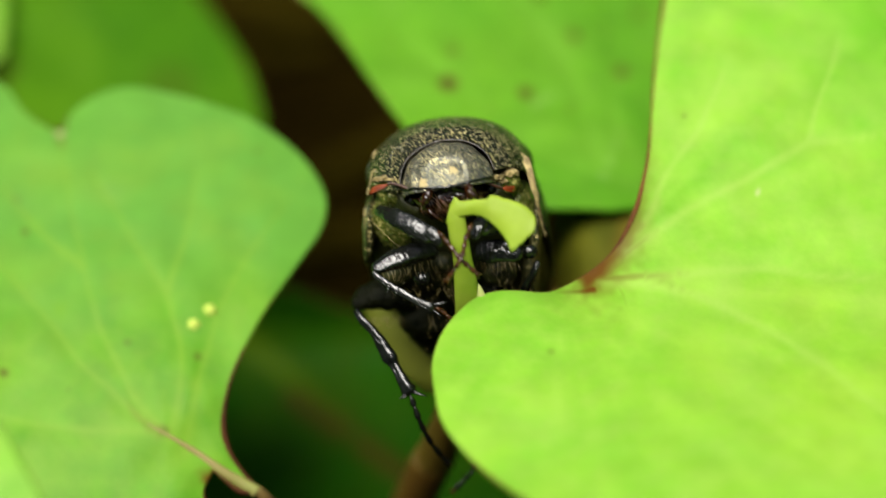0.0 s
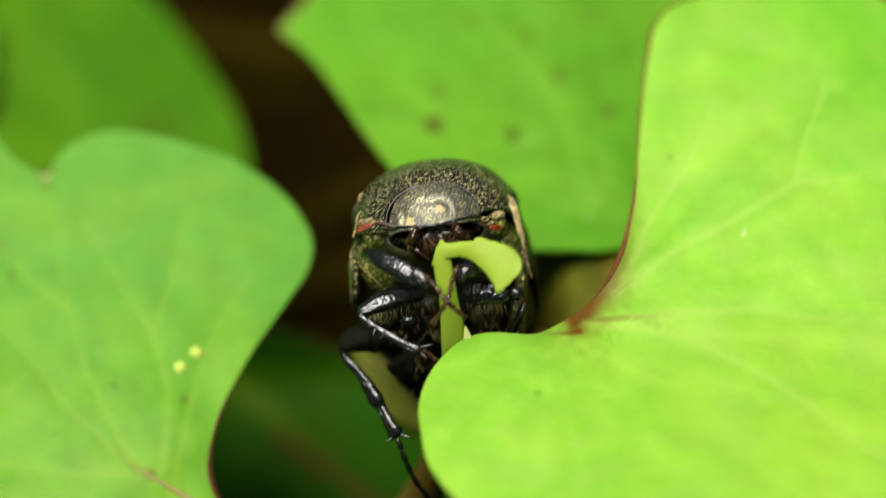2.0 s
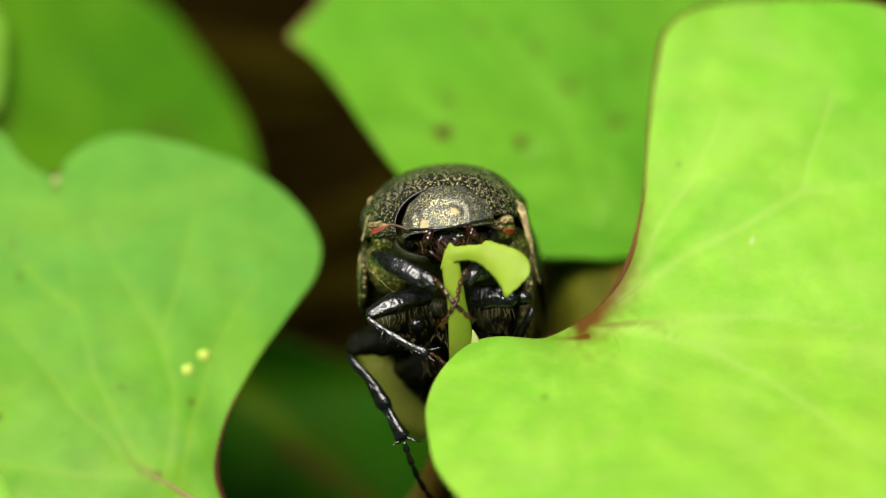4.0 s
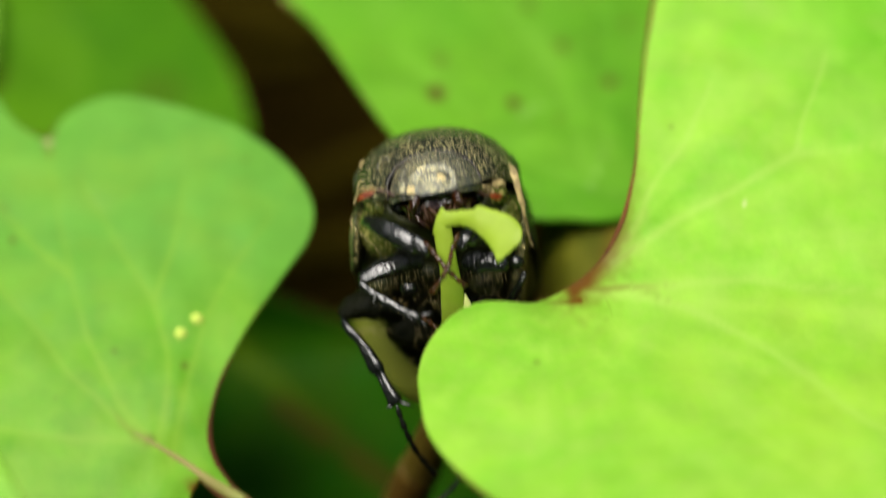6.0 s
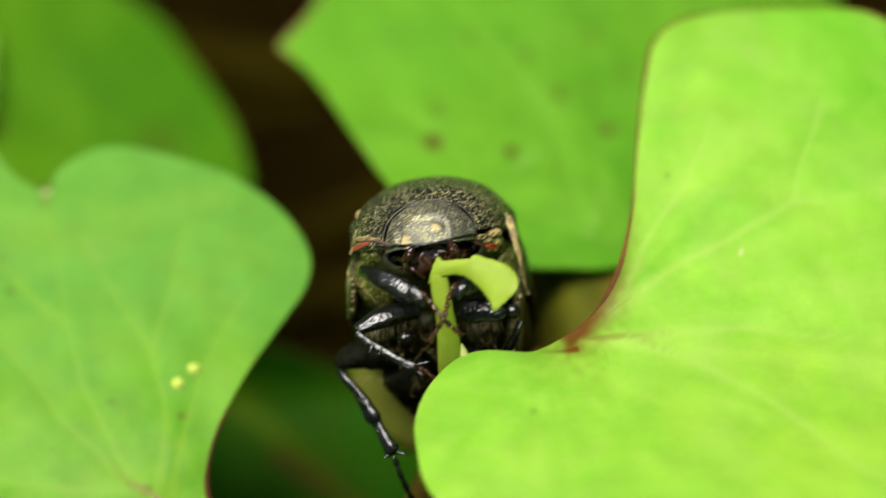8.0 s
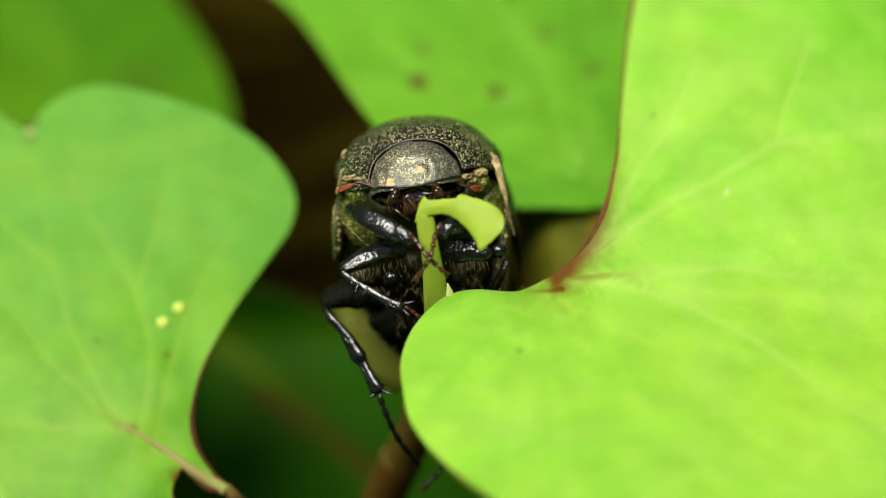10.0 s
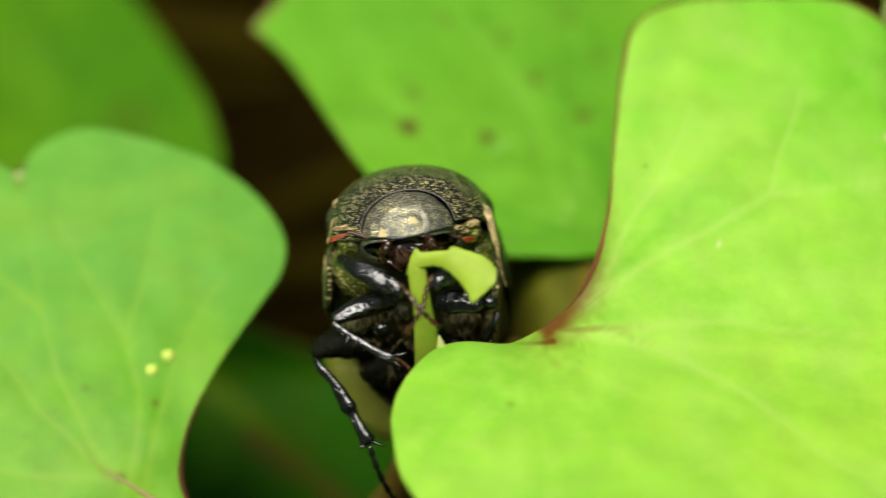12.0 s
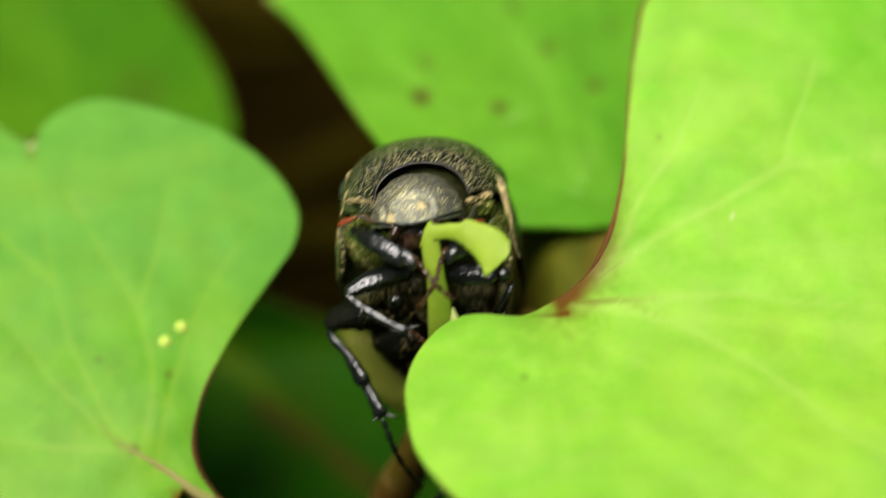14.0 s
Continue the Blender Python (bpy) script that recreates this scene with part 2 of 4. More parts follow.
def shell_material(name, base, scale_colour, density, size, patchy, rough=0.3, relief=0.00016, metal=0.25, dusted=""):
    """Dark wing-case cuticle, closely pitted; each pit holds a small golden scale, no two alike. dusted: where the scales lie thickest."""
    m, nt, bsdf, nodes, links = material(name)
    stretch = nodes.new("ShaderNodeMapping")
    stretch.inputs["Scale"].default_value = (1.0, 1.15, 1.0)
    links.new(coords(nt), stretch.inputs["Vector"])
    v = nodes.new("ShaderNodeTexVoronoi")
    v.inputs["Scale"].default_value, v.inputs["Randomness"].default_value = density, 0.78
    links.new(stretch.outputs[0], v.inputs["Vector"])
    pit = ramp(nt, v.outputs["Distance"], [(size * 0.75, grey(1)), (size * 1.12, grey(0))])
    clump = ramp(nt, noise_tex(nt, 900, 3, 0.6), [(0.30, grey(1 - patchy)), (0.60, grey(1))])
    fac = mix(nt, 1.0, pit, clump, "MULTIPLY")
    worn = ramp(nt, v.outputs["Color"], [(0.12, grey(0.15)), (0.55, grey(1))])       # some pits have lost their scale
    fac = mix(nt, 1.0, fac, worn, "MULTIPLY")
    if dusted:
        fac = mix(nt, 1.0, fac, attribute(nt, dusted), "MULTIPLY")
    tint = mix(nt, ramp(nt, noise_tex(nt, 500, 2, 0.5), [(0.35, grey(0)), (0.65, grey(1))]), scale_colour, tuple(c * 0.55 for c in scale_colour))
    links.new(mix(nt, fac, base, tint), bsdf.inputs["Base Color"])
    links.new(ramp(nt, noise_tex(nt, 2600, 3, 0.6), [(0.3, grey(rough * 0.75)), (0.7, grey(rough * 1.35))]), bsdf.inputs["Roughness"])
    bsdf.inputs["Metallic"].default_value = metal
    bsdf.inputs["Specular IOR Level"].default_value = 0.3
    bump(nt, bsdf, v.outputs["Distance"], 1.0, relief)
    return m


LEAF_BRIGHT = leaf_material("leaf_bright", (0.158, 0.41, 0.020), (0.226, 0.455, 0.033), (0.30, 0.47, 0.08), red=(0.105, 0.044, 0.002), patch=260, lighting_tint=(0.098, 0.348, 0.010))
LEAF_MID = leaf_material("leaf_mid", (0.082, 0.264, 0.010), (0.118, 0.310, 0.014), (0.20, 0.350, 0.030), patch=230, age=0.2, gloss=0.12, lighting_tint=(0.102, 0.285, 0.034))
LEAF_SPOTTED = leaf_material("leaf_spotted", (0.074, 0.258, 0.009), (0.104, 0.308, 0.013), (0.15, 0.34, 0.03), patch=230)
# Shade under the upper leaves is put into this base green.
LEAF_SHADED = leaf_material("leaf_shaded", (0.006, 0.064, 0.0012), (0.012, 0.086, 0.0015), (0.05, 0.09, 0.004), red=(0.080, 0.15, 0.006), through_light=0.3, gloss=0.02)
LEAF_BACK = leaf_material("leaf_back", (0.027, 0.123, 0.002), (0.055, 0.165, 0.003), (0.09, 0.22, 0.01), patch=110, gloss=0.05)
LEAF_OLD = leaf_material("leaf_old", (0.044, 0.058, 0.004), (0.088, 0.100, 0.006), (0.12, 0.115, 0.010), red=(0.14, 0.076, 0.008), patch=420, through_light=0.3, gloss=0.1, rough=0.6)
RED_EDGE = plain("red_edge", (0.030, 0.011, 0.0035), (0.060, 0.022, 0.006), 260, 0.8, 0.0, 0.0, 0.1)
RED_RIM = plain("red_rim", (0.050, 0.018, 0.005), (0.12, 0.050, 0.014), 420, 0.75, 0.0, 0.0, 0.1)
TAN_RIM = plain("tan_rim", (0.11, 0.07, 0.022), (0.26, 0.16, 0.07), 300, 0.75, 0.0, 0.0, 0.1)
RIB_PINK = plain("rib_pink", (0.13, 0.17, 0.030), (0.18, 0.14, 0.050), 300, 0.6, 0.0, 0.0, 0.2)
STIPULE = plain("stipule_olive", (0.042, 0.052, 0.004), (0.070, 0.080, 0.007), 400, 0.7, 0.0, 0.0, 0.1)
# Olive base is a leaf's reflection put into colour; scales are its own.
FLANK_REFLECTED = shell_material("flank_reflected", (0.055, 0.070, 0.010), (0.36, 0.32, 0.10), 4600, 0.42, 0.9, 0.25, 0.00006)
FLANK_DARK = shell_material("flank_dark", (0.022, 0.027, 0.008), (0.46, 0.38, 0.15), 4200, 0.45, 0.95, 0.3, 0.00008)
STALK_GREEN = leaf_material("stalk_green", (0.215, 0.345, 0.020), (0.27, 0.40, 0.030), (0.32, 0.43, 0.07), through_light=0.35, rough=0.5, patch=420, gloss=0.2, age=0.3)
STALK_RED = plain("stalk_red", (0.058, 0.026, 0.003), (0.080, 0.070, 0.007), 220, 0.5, 0.00003, 0.0, 0.25)
PETIOLE = plain("petiole", (0.09, 0.09, 0.02), (0.12, 0.06, 0.02), 150, 0.55, 0.0, 0.0, 0.2)
PALE_BLADE = plain("pale_blade", (0.45, 0.48, 0.16), (0.55, 0.55, 0.22), 200, 0.5)
PRONOTUM = shell_material("pronotum_shell", (0.009, 0.012, 0.006), (0.95, 0.84, 0.36), 8200, 0.33, 0.4, 0.21, 0.00014, 0.3)
FACE = shell_material("face_shell", (0.085, 0.091, 0.078), (0.84, 0.74, 0.36), 10500, 0.46, 0.85, 0.21, 0.00004, 0.6, "gold")
ELYTRA = shell_material("elytra_shell", (0.008, 0.018, 0.007), (0.16, 0.13, 0.05), 4700, 0.28, 0.9)
BLACK = pitted("black_cuticle", (0.0020, 0.0026, 0.0020), (0.0075, 0.0085, 0.0065), 6500)
BLACK_ROUGH = plain("black_venter", (0.006, 0.008, 0.003), (0.024, 0.026, 0.007), 1500, 0.36, 0.00016, 0.0, 0.14)
BLACK_DULL = plain("black_thigh", (0.0008, 0.0014, 0.0005), (0.0045, 0.0050, 0.0014), 1500, 0.45, 0.00030, 0.0, 0.05)
BLACK_SHIN = plain("black_shin", (0.0012, 0.0018, 0.0014), (0.004, 0.005, 0.004), 1500, 0.2, 0.00003, 0.0, 0.5)
BROWN_CUTICLE = plain("brown_cuticle", (0.006, 0.0025, 0.001), (0.024, 0.007, 0.0016), 1800, 0.11, 0.00003, 0.0, 0.6)
TARSUS_BROWN = plain("tarsus_cuticle", (0.013, 0.005, 0.0015), (0.050, 0.018, 0.004), 3000, 0.16, 0.00002, 0.0, 0.45)
CLUB_ORANGE = plain("club_orange", (0.06, 0.009, 0.002), (0.23, 0.040, 0.005), 1800, 0.4, 0.00003, 0.0, 0.25)
COLLAR = plain("collar_brown", (0.008, 0.007, 0.005), (0.034, 0.026, 0.015), 1100, 0.26, 0.00004, 0.0, 0.6)
TAN = plain("tan_scales", (0.026, 0.017, 0.005), (0.42, 0.33, 0.14), 2600, 0.6, 0.00008, 0.0, 0.2)
HAIR = plain("brown_hair", (0.06, 0.042, 0.012), (0.20, 0.15, 0.05), 3000, 0.4)
CHEST_HAIR = plain("olive_hair", (0.055, 0.042, 0.010), (0.18, 0.135, 0.040), 3000, 0.4)
ANTENNA = plain("antenna_brown", (0.014, 0.006, 0.003), (0.05, 0.02, 0.008), 2600, 0.4, 0.00002, 0.0, 0.3)
FLECK = plain("fleck_tan", (0.24, 0.19, 0.08), (0.40, 0.33, 0.15), 3000, 0.6)
HAIR_RED = plain("red_hair", (0.028, 0.009, 0.002), (0.12, 0.045, 0.010), 2000, 0.35)
EGG = plain("yellow_grain", (0.26, 0.36, 0.05), (0.36, 0.43, 0.08), 3000, 0.7, 0.0, 0.0, 0.1)
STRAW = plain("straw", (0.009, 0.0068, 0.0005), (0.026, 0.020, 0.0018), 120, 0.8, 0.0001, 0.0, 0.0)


def soil_material():
    m, nt, bsdf, nodes, links = material("soil")
    a = noise_tex(nt, 60, 6, 0.65)
    b = noise_tex(nt, 420, 5, 0.6)
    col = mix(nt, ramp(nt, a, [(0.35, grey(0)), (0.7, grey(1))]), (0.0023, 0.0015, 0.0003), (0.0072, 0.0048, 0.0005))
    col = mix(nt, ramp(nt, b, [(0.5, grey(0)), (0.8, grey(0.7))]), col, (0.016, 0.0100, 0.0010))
    links.new(col, bsdf.inputs["Base Color"])
    bsdf.inputs["Roughness"].default_value = 0.95
    bsdf.inputs["Specular IOR Level"].default_value = 0.0
    bump(nt, bsdf, b, 0.8, 0.002)
    return m


SOIL = soil_material()


# ---- building helpers; points are in millimetres along the sight axes ----
def spline(pts, n, closed=False):
    """A smooth line through pts (tuples of any length), n steps between neighbours."""
    p = [np.array(a, float) for a in pts]
    k, out = len(p), []
    for i in range(k if closed else k - 1):
        a, b, c, d = (p[(i + j) % k] if closed else p[min(max(i + j, 0), k - 1)] for j in (-1, 0, 1, 2))
        for j in range(n):
            t = j / n
            out.append(0.5 * (2 * b + (c - a) * t + (2 * a - 5 * b + 4 * c - d) * t * t + (3 * b - a - 3 * c + d) * t ** 3))
    if not closed:
        out.append(p[-1])
    return out


def thing(name, at, label, category, group="", kind=""):
    ob = new(name)
    ob.empty_display_size = 0.002
    ob.matrix_world = SIGHT @ Matrix.Translation(Vector(at) * MM)
    ob["at"] = [float(a) for a in at]
    return tagged(ob, label, category, group, kind)


def part(name, bm, mat, parent, label="", origin=None, solid=0.0):
    """Links a bmesh, in millimetres along the sight axes, as one mesh under a thing or a part, about the point origin."""
    base = Vector(parent["at"])
    here = Vector(origin) if origin else base
    me = bpy.data.meshes.new(name)
    bmesh.ops.recalc_face_normals(bm, faces=bm.faces) if not solid else None
    bm.transform(Matrix.Scale(MM, 4) @ Matrix.Translation(-here))
    bm.to_mesh(me)
    bm.free()
    me.materials.append(mat)
    me.polygons.foreach_set("use_smooth", [True] * len(me.polygons))
    ob = new(name, me)
    ob.parent = parent
    ob.matrix_local = Matrix.Translation((here - base) * MM)
    ob["at"] = [float(a) for a in here]
    if solid:
        mod = ob.modifiers.new("thickness", "SOLIDIFY")
        mod.thickness, mod.offset = solid * MM, -1
    return tagged(ob, label)


def tube(bm, pts, radii, seg=10, steps=4, flat=1.0, up=(0, 0, 1)):
    """A round-ended tube through pts; flat < 1 squeezes it along up."""
    line = spline([(*p, r) for p, r in zip(pts, radii)], steps)
    up = Vector(up)
    rings = []
    n = len(line)
    for i, q in enumerate(line):
        c, r = Vector(q[:3]), max(q[3], 0.004)
        d = Vector(line[min(i + 1, n - 1)][:3]) - Vector(line[max(i - 1, 0)][:3])
        d.normalize()
        side = d.cross(up)
        side = side.normalized() if side.length > 1e-4 else d.orthogonal().normalized()
        nrm = side.cross(d)
        rings.append([bm.verts.new(c + side * (r * math.cos(a)) + nrm * (r * flat * math.sin(a))) for a in (2 * math.pi * k / seg for k in range(seg))])
    for a, b in zip(rings, rings[1:]):
        for k in range(seg):
            bm.faces.new((a[k], a[(k + 1) % seg], b[(k + 1) % seg], b[k]))
    for ring, q, other, sgn in ((rings[0], line[0], line[1], 1), (rings[-1], line[-1], line[-2], -1)):
        c = Vector(q[:3])
        d = (c - Vector(other[:3])).normalized()
        tip = bm.verts.new(c + d * max(q[3], 0.004) * 0.6 * flat)
        for k in range(seg):
            bm.faces.new((ring[k], ring[(k + 1) % seg], tip))
    return bm


FACET = Vector((-0.14, 0.30, 0.94))       # the way that the flattened faces of the legs are turned


def limb(bm, pts, radii, flat=0.7, up=(0, 0.4, 1), seed=0.0, keel=0.10, rib=0.012, planed=0.80, knobs=0.0):
    """A hard, slightly keeled and uneven insect limb through pts."""
    line = spline([(*p, r) for p, r in zip(pts, radii)], 26)
    n, seg, rings, run = len(line), 30, [], 0.0
    up = Vector(up)
    for i, q in enumerate(line):
        c, r = Vector(q[:3]), max(q[3], 0.01)
        run += (c - Vector(line[max(i - 1, 0)][:3])).length
        near = min((c - Vector(line[0][:3])).length, (c - Vector(line[-1][:3])).length)
        r *= math.sqrt(max(0.06, 1 - (1 - min(1.0, near / (0.8 * r))) ** 2))
        r *= 1 + knobs * noise.noise(Vector((run * 1.5, seed, 0.5))) + 0.25 * knobs * noise.noise(Vector((run * 4.5, seed, 8.5)))
        ridge = rib * math.sin(run * 2 * math.pi / 0.19 + 5 * noise.noise(c * 1.3))
        d = (Vector(line[min(i + 1, n - 1)][:3]) - Vector(line[max(i - 1, 0)][:3])).normalized()
        side = d.cross(up).normalized()
        nrm = side.cross(d)
        row = []
        flank = (FACET - d * FACET.dot(d)).normalized()
        reach = planed * r * math.hypot(side.dot(flank), flat * nrm.dot(flank)) * (1 + 0.08 * noise.noise(c * 2.3 + Vector((seed, 5, 0))) + 0.03 * noise.noise(c * 7) + 1.2 * ridge)
        for k in range(seg):
            a = 2 * math.pi * k / seg
            dirv = side * math.cos(a) + nrm * (flat * math.sin(a))
            bumpy = 1 + keel * math.cos(3 * a + 0.6) + 0.10 * noise.noise(c * 1.9 + dirv * 1.3 + Vector((seed, 0, 0))) + 0.07 * noise.noise(c * 5 + dirv * 3) + 0.03 * noise.noise(c * 11 + dirv * 5) + ridge * (0.6 + 0.4 * math.sin(2 * a))
            arm = dirv * (r * bumpy)
            over = arm.dot(flank) - reach
            row.append(bm.verts.new(c + (arm - flank * over * 0.85 if over > 0 else arm)))
        rings.append(row)
    for a, b in zip(rings, rings[1:]):
        for k in range(seg):
            bm.faces.new((a[k], a[(k + 1) % seg], b[(k + 1) % seg], b[k]))
    for row, q in ((rings[0], line[0]), (rings[-1], line[-1])):
        tip = bm.verts.new(q[:3])
        for k in range(seg):
            bm.faces.new((row[k], row[(k + 1) % seg], tip))
    return bm


def blob(bm, centre, axes, seg=16, rings=10, wobble=0.0, seed=0):
    """An ellipsoid with the three half-axis vectors given."""
    ax = [Vector(a) for a in axes]
    c = Vector(centre)
    grid = []
    for i in range(rings + 1):
        th = math.pi * i / rings
        row = []
        for k in range(seg):
            ph = 2 * math.pi * k / seg
            d = Vector((math.sin(th) * math.cos(ph), math.sin(th) * math.sin(ph), math.cos(th)))
            r = 1 + wobble * noise.noise(d * 2.3 + Vector((seed, 0, 0)))
            row.append(bm.verts.new(c + (ax[0] * d.x + ax[1] * d.y + ax[2] * d.z) * r))
        grid.append(row)
    for a, b in zip(grid, grid[1:]):
        for k in range(seg):
            bm.faces.new((a[k], a[(k + 1) % seg], b[(k + 1) % seg], b[k]))
    bmesh.ops.remove_doubles(bm, verts=bm.verts, dist=1e-5)
    return bm


def sheet(bm, rows):
    """Joins rows of points into a grid."""
    grid = [[bm.verts.new(p) for p in row] for row in rows]
    for a, b in zip(grid, grid[1:]):
        for k in range(len(a) - 1):
            bm.faces.new((a[k], a[k + 1], b[k + 1], b[k]))
    return bm


def ease(x, a, b):
    t = min(max((x - a) / (b - a), 0), 1)
    return t * t * (3 - 2 * t)


# ---- leaves ----
def leaf(label, plane, outline, centre, joint, veins, mat, relief, petiole=None, edge=0.12, edge_mat=None, edge_from=None, streaks=(), pale=(),
         spots=(), rings=80, steps=12, thick=0.28, vein_width=0.18, vein_tone=0.32, groove=0.045, petiole_r=0.7, petiole_mat=None, name="leaf", wave=0.35, seed=0.0, rib=None, petiole_drop=None, group="heart-shaped leaves", lighting_tint=None):
    """A leaf: blade on a tilted, uneven sheet, a rolled edge along its outline, and its stalk. Outline, veins and spots are places on the sheet."""
    w0, bu, bv = plane

    lines = [[q + 0.16 * np.array([noise.noise(Vector((q[0] * 0.45, q[1] * 0.45, seed))), noise.noise(Vector((q[1] * 0.45, q[0] * 0.45, seed + 9)))])
              for q in spline(v, 40)] for v in veins]
    reds = [(np.array(spline(p, 40)), wd, st) for p, wd, st in streaks]
    vp = np.array([p for ln in lines for p in ln]) if lines else np.zeros((1, 2)) + 1e6
    along = np.concatenate([np.linspace(0, 1, len(ln)) for ln in lines]) if lines else np.zeros(1)

    def drop(u, v):
        d = np.hypot(vp[:, 0] - u, vp[:, 1] - v)
        i = int(np.argmin(d))
        width = vein_width * (1.25 - 0.8 * along[i])
        return math.exp(-(d[i] / width) ** 2) * (1 - 0.3 * along[i]), math.exp(-(d[i] / (width * 3.5)) ** 2)

    def lift(u, v, e=None):
        n = noise.noise(Vector((u * 0.16 + seed, v * 0.16, 3.1))) + 0.4 * noise.noise(Vector((u * 0.5, v * 0.5 + seed, 7.7)))
        g = e if e is not None else drop(u, v)[1]
        return w0 + bu * u + bv * v + relief(u, v) + wave * n - groove * 2.2 * g

    base = (*joint, lift(*joint))
    ob = thing(name, base, label, "leaf", group)
    rim = spline(outline, steps, True)
    bm = bmesh.new()
    layers = {k: bm.verts.layers.float.new(k) for k in ("vein", "red", "spot", "pale", "lighting_tint")}
    c = np.array(centre)
    grid = []
    for i in range(1, rings + 1):
        s = 0.03 + 0.97 * (i / rings) ** 0.9
        row = []
        for p in rim:
            q = c + (p - c) * s
            line, wide = drop(*q)
            vt = bm.verts.new((q[0], q[1], lift(q[0], q[1], wide)))
            vt[layers["vein"]] = vein_tone * line
            red = 0.0
            for ln, wd, st in reds:
                d = np.hypot(ln[:, 0] - q[0], ln[:, 1] - q[1])
                j = int(np.argmin(d))
                t = j / (len(ln) - 1)
                ragged = 1 + 0.5 * noise.noise(Vector((q[0] * 2.2, q[1] * 2.2, 4.0)))
                red = max(red, st * (1 - 0.65 * t) * (1 - t ** 5) * math.exp(-(d[j] / (wd * (1 - 0.6 * t) * ragged)) ** 2))
            vt[layers["red"]] = min(1.0, red)
            if lighting_tint:
                vt[layers["lighting_tint"]] = lighting_tint(*q)
            if pale:
                vt[layers["pale"]] = max(a * math.exp(-(math.hypot(q[0] - x, q[1] - y) / r) ** 4) for x, y, r, a in pale)
            if spots:
                vt[layers["spot"]] = max(a * math.exp(-(math.hypot((q[0] - x) / r, (q[1] - y) / (r * 0.85)) ** 4)) for x, y, r, a in spots)
            row.append(vt)
        grid.append(row)
    mid = bm.verts.new((*c, lift(*c)))
    n = len(rim)
    for k in range(n):
        bm.faces.new((mid, grid[0][k], grid[0][(k + 1) % n]))
    for a, b in zip(grid, grid[1:]):
        for k in range(n):
            bm.faces.new((a[k], b[k], b[(k + 1) % n], a[(k + 1) % n]))
    bmesh.ops.recalc_face_normals(bm, faces=bm.faces)
    if sum(f.normal.z for f in bm.faces) < 0:
        bmesh.ops.reverse_faces(bm, faces=bm.faces)
    part("blade", bm, mat, ob, solid=thick)
    # the rolled, reddish edge
    bm = bmesh.new()
    pts = [(p[0], p[1], lift(p[0], p[1]) - thick * 0.25) for p in rim] + [(rim[0][0], rim[0][1], lift(*rim[0]) - thick * 0.5)]
    rad = [edge * (0.55 + 0.3 * noise.noise(Vector((p[0] * 0.4, p[1] * 0.4, 1.0)))) * (max(0.15, edge_from(p[0], p[1])) if edge_from else 1) for p in pts]
    tube(bm, pts, rad, 6, 1)
    part("edge", bm, edge_mat or RED_EDGE, ob, "thin reddish rolled edge")
    if petiole:
        bm = bmesh.new()
        pts = [(base[0], base[1] - (0.9 if petiole_drop and petiole_drop > 1 else 0.0), base[2] - (petiole_drop if petiole_drop is not None else petiole_r + thick))] + petiole
        tube(bm, pts, [petiole_r * 0.8] + [petiole_r] * len(petiole), 10, 6)
        part("petiole", bm, petiole_mat or PETIOLE, ob)
    if rib:
        bm = bmesh.new()
        tube(bm, [(u, v, lift(u, v) - 0.02) for u, v in rib[0]], rib[1], 10, 6, 0.6)
        part("midrib", bm, RIB_PINK, ob, "pinkish raised midrib")
    return ob


def to_soil(p, lean=(0, 0)):
    """The point on the soil below p, a little to the side."""
    w = SIGHT @ (Vector(p) * MM)
    w = Vector((w.x + lean[0] * MM, w.y + lean[1] * MM, -0.001))
    return tuple((SIGHT.inverted() @ w) / MM)


def line_to_soil(p, q):
    """Where the straight line from p through q meets the soil."""
    a, b = SIGHT @ (Vector(p) * MM), SIGHT @ (Vector(q) * MM)
    t = (-0.001 - a.z) / (b.z - a.z)
    return tuple((SIGHT.inverted() @ a.lerp(b, t)) / MM)


def bend(x, r):
    """0 below nought and x above it, with a smooth bend of width r."""
    return r * math.log(1 + math.exp(x / r))


def bell(u, v, c, r):
    return math.exp(-(((u - c[0]) ** 2 + (v - c[1]) ** 2) / (r * r)))


# ---- the ground, one sheet out to the horizon ----
def ground():
    bm = bmesh.new()
    rings, seg = [], 96
    radii = [0.004 * 1.13 ** i for i in range(100)]
    for r in radii:
        row = []
        for k in range(seg):
            a = 2 * math.pi * k / seg
            x, y = r * math.cos(a), r * math.sin(a) + 0.06
            z = 0.004 * noise.noise(Vector((x * 45, y * 45, 0))) + 0.0018 * noise.noise(Vector((x * 160, y * 160, 5)))
            row.append(bm.verts.new((x, y, z * min(1, 0.5 / max(r, 0.01)))))
        rings.append(row)
    c = bm.verts.new((0, 0.06, 0))
    for k in range(seg):
        bm.faces.new((c, rings[0][k], rings[0][(k + 1) % seg]))
    for a, b in zip(rings, rings[1:]):
        for k in range(seg):
            bm.faces.new((a[k], b[k], b[(k + 1) % seg], a[(k + 1) % seg]))
    me = bpy.data.meshes.new("ground")
    bm.to_mesh(me)
    bm.free()
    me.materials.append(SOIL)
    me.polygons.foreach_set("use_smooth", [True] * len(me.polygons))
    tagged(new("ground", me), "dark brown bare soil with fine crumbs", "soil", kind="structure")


ground()


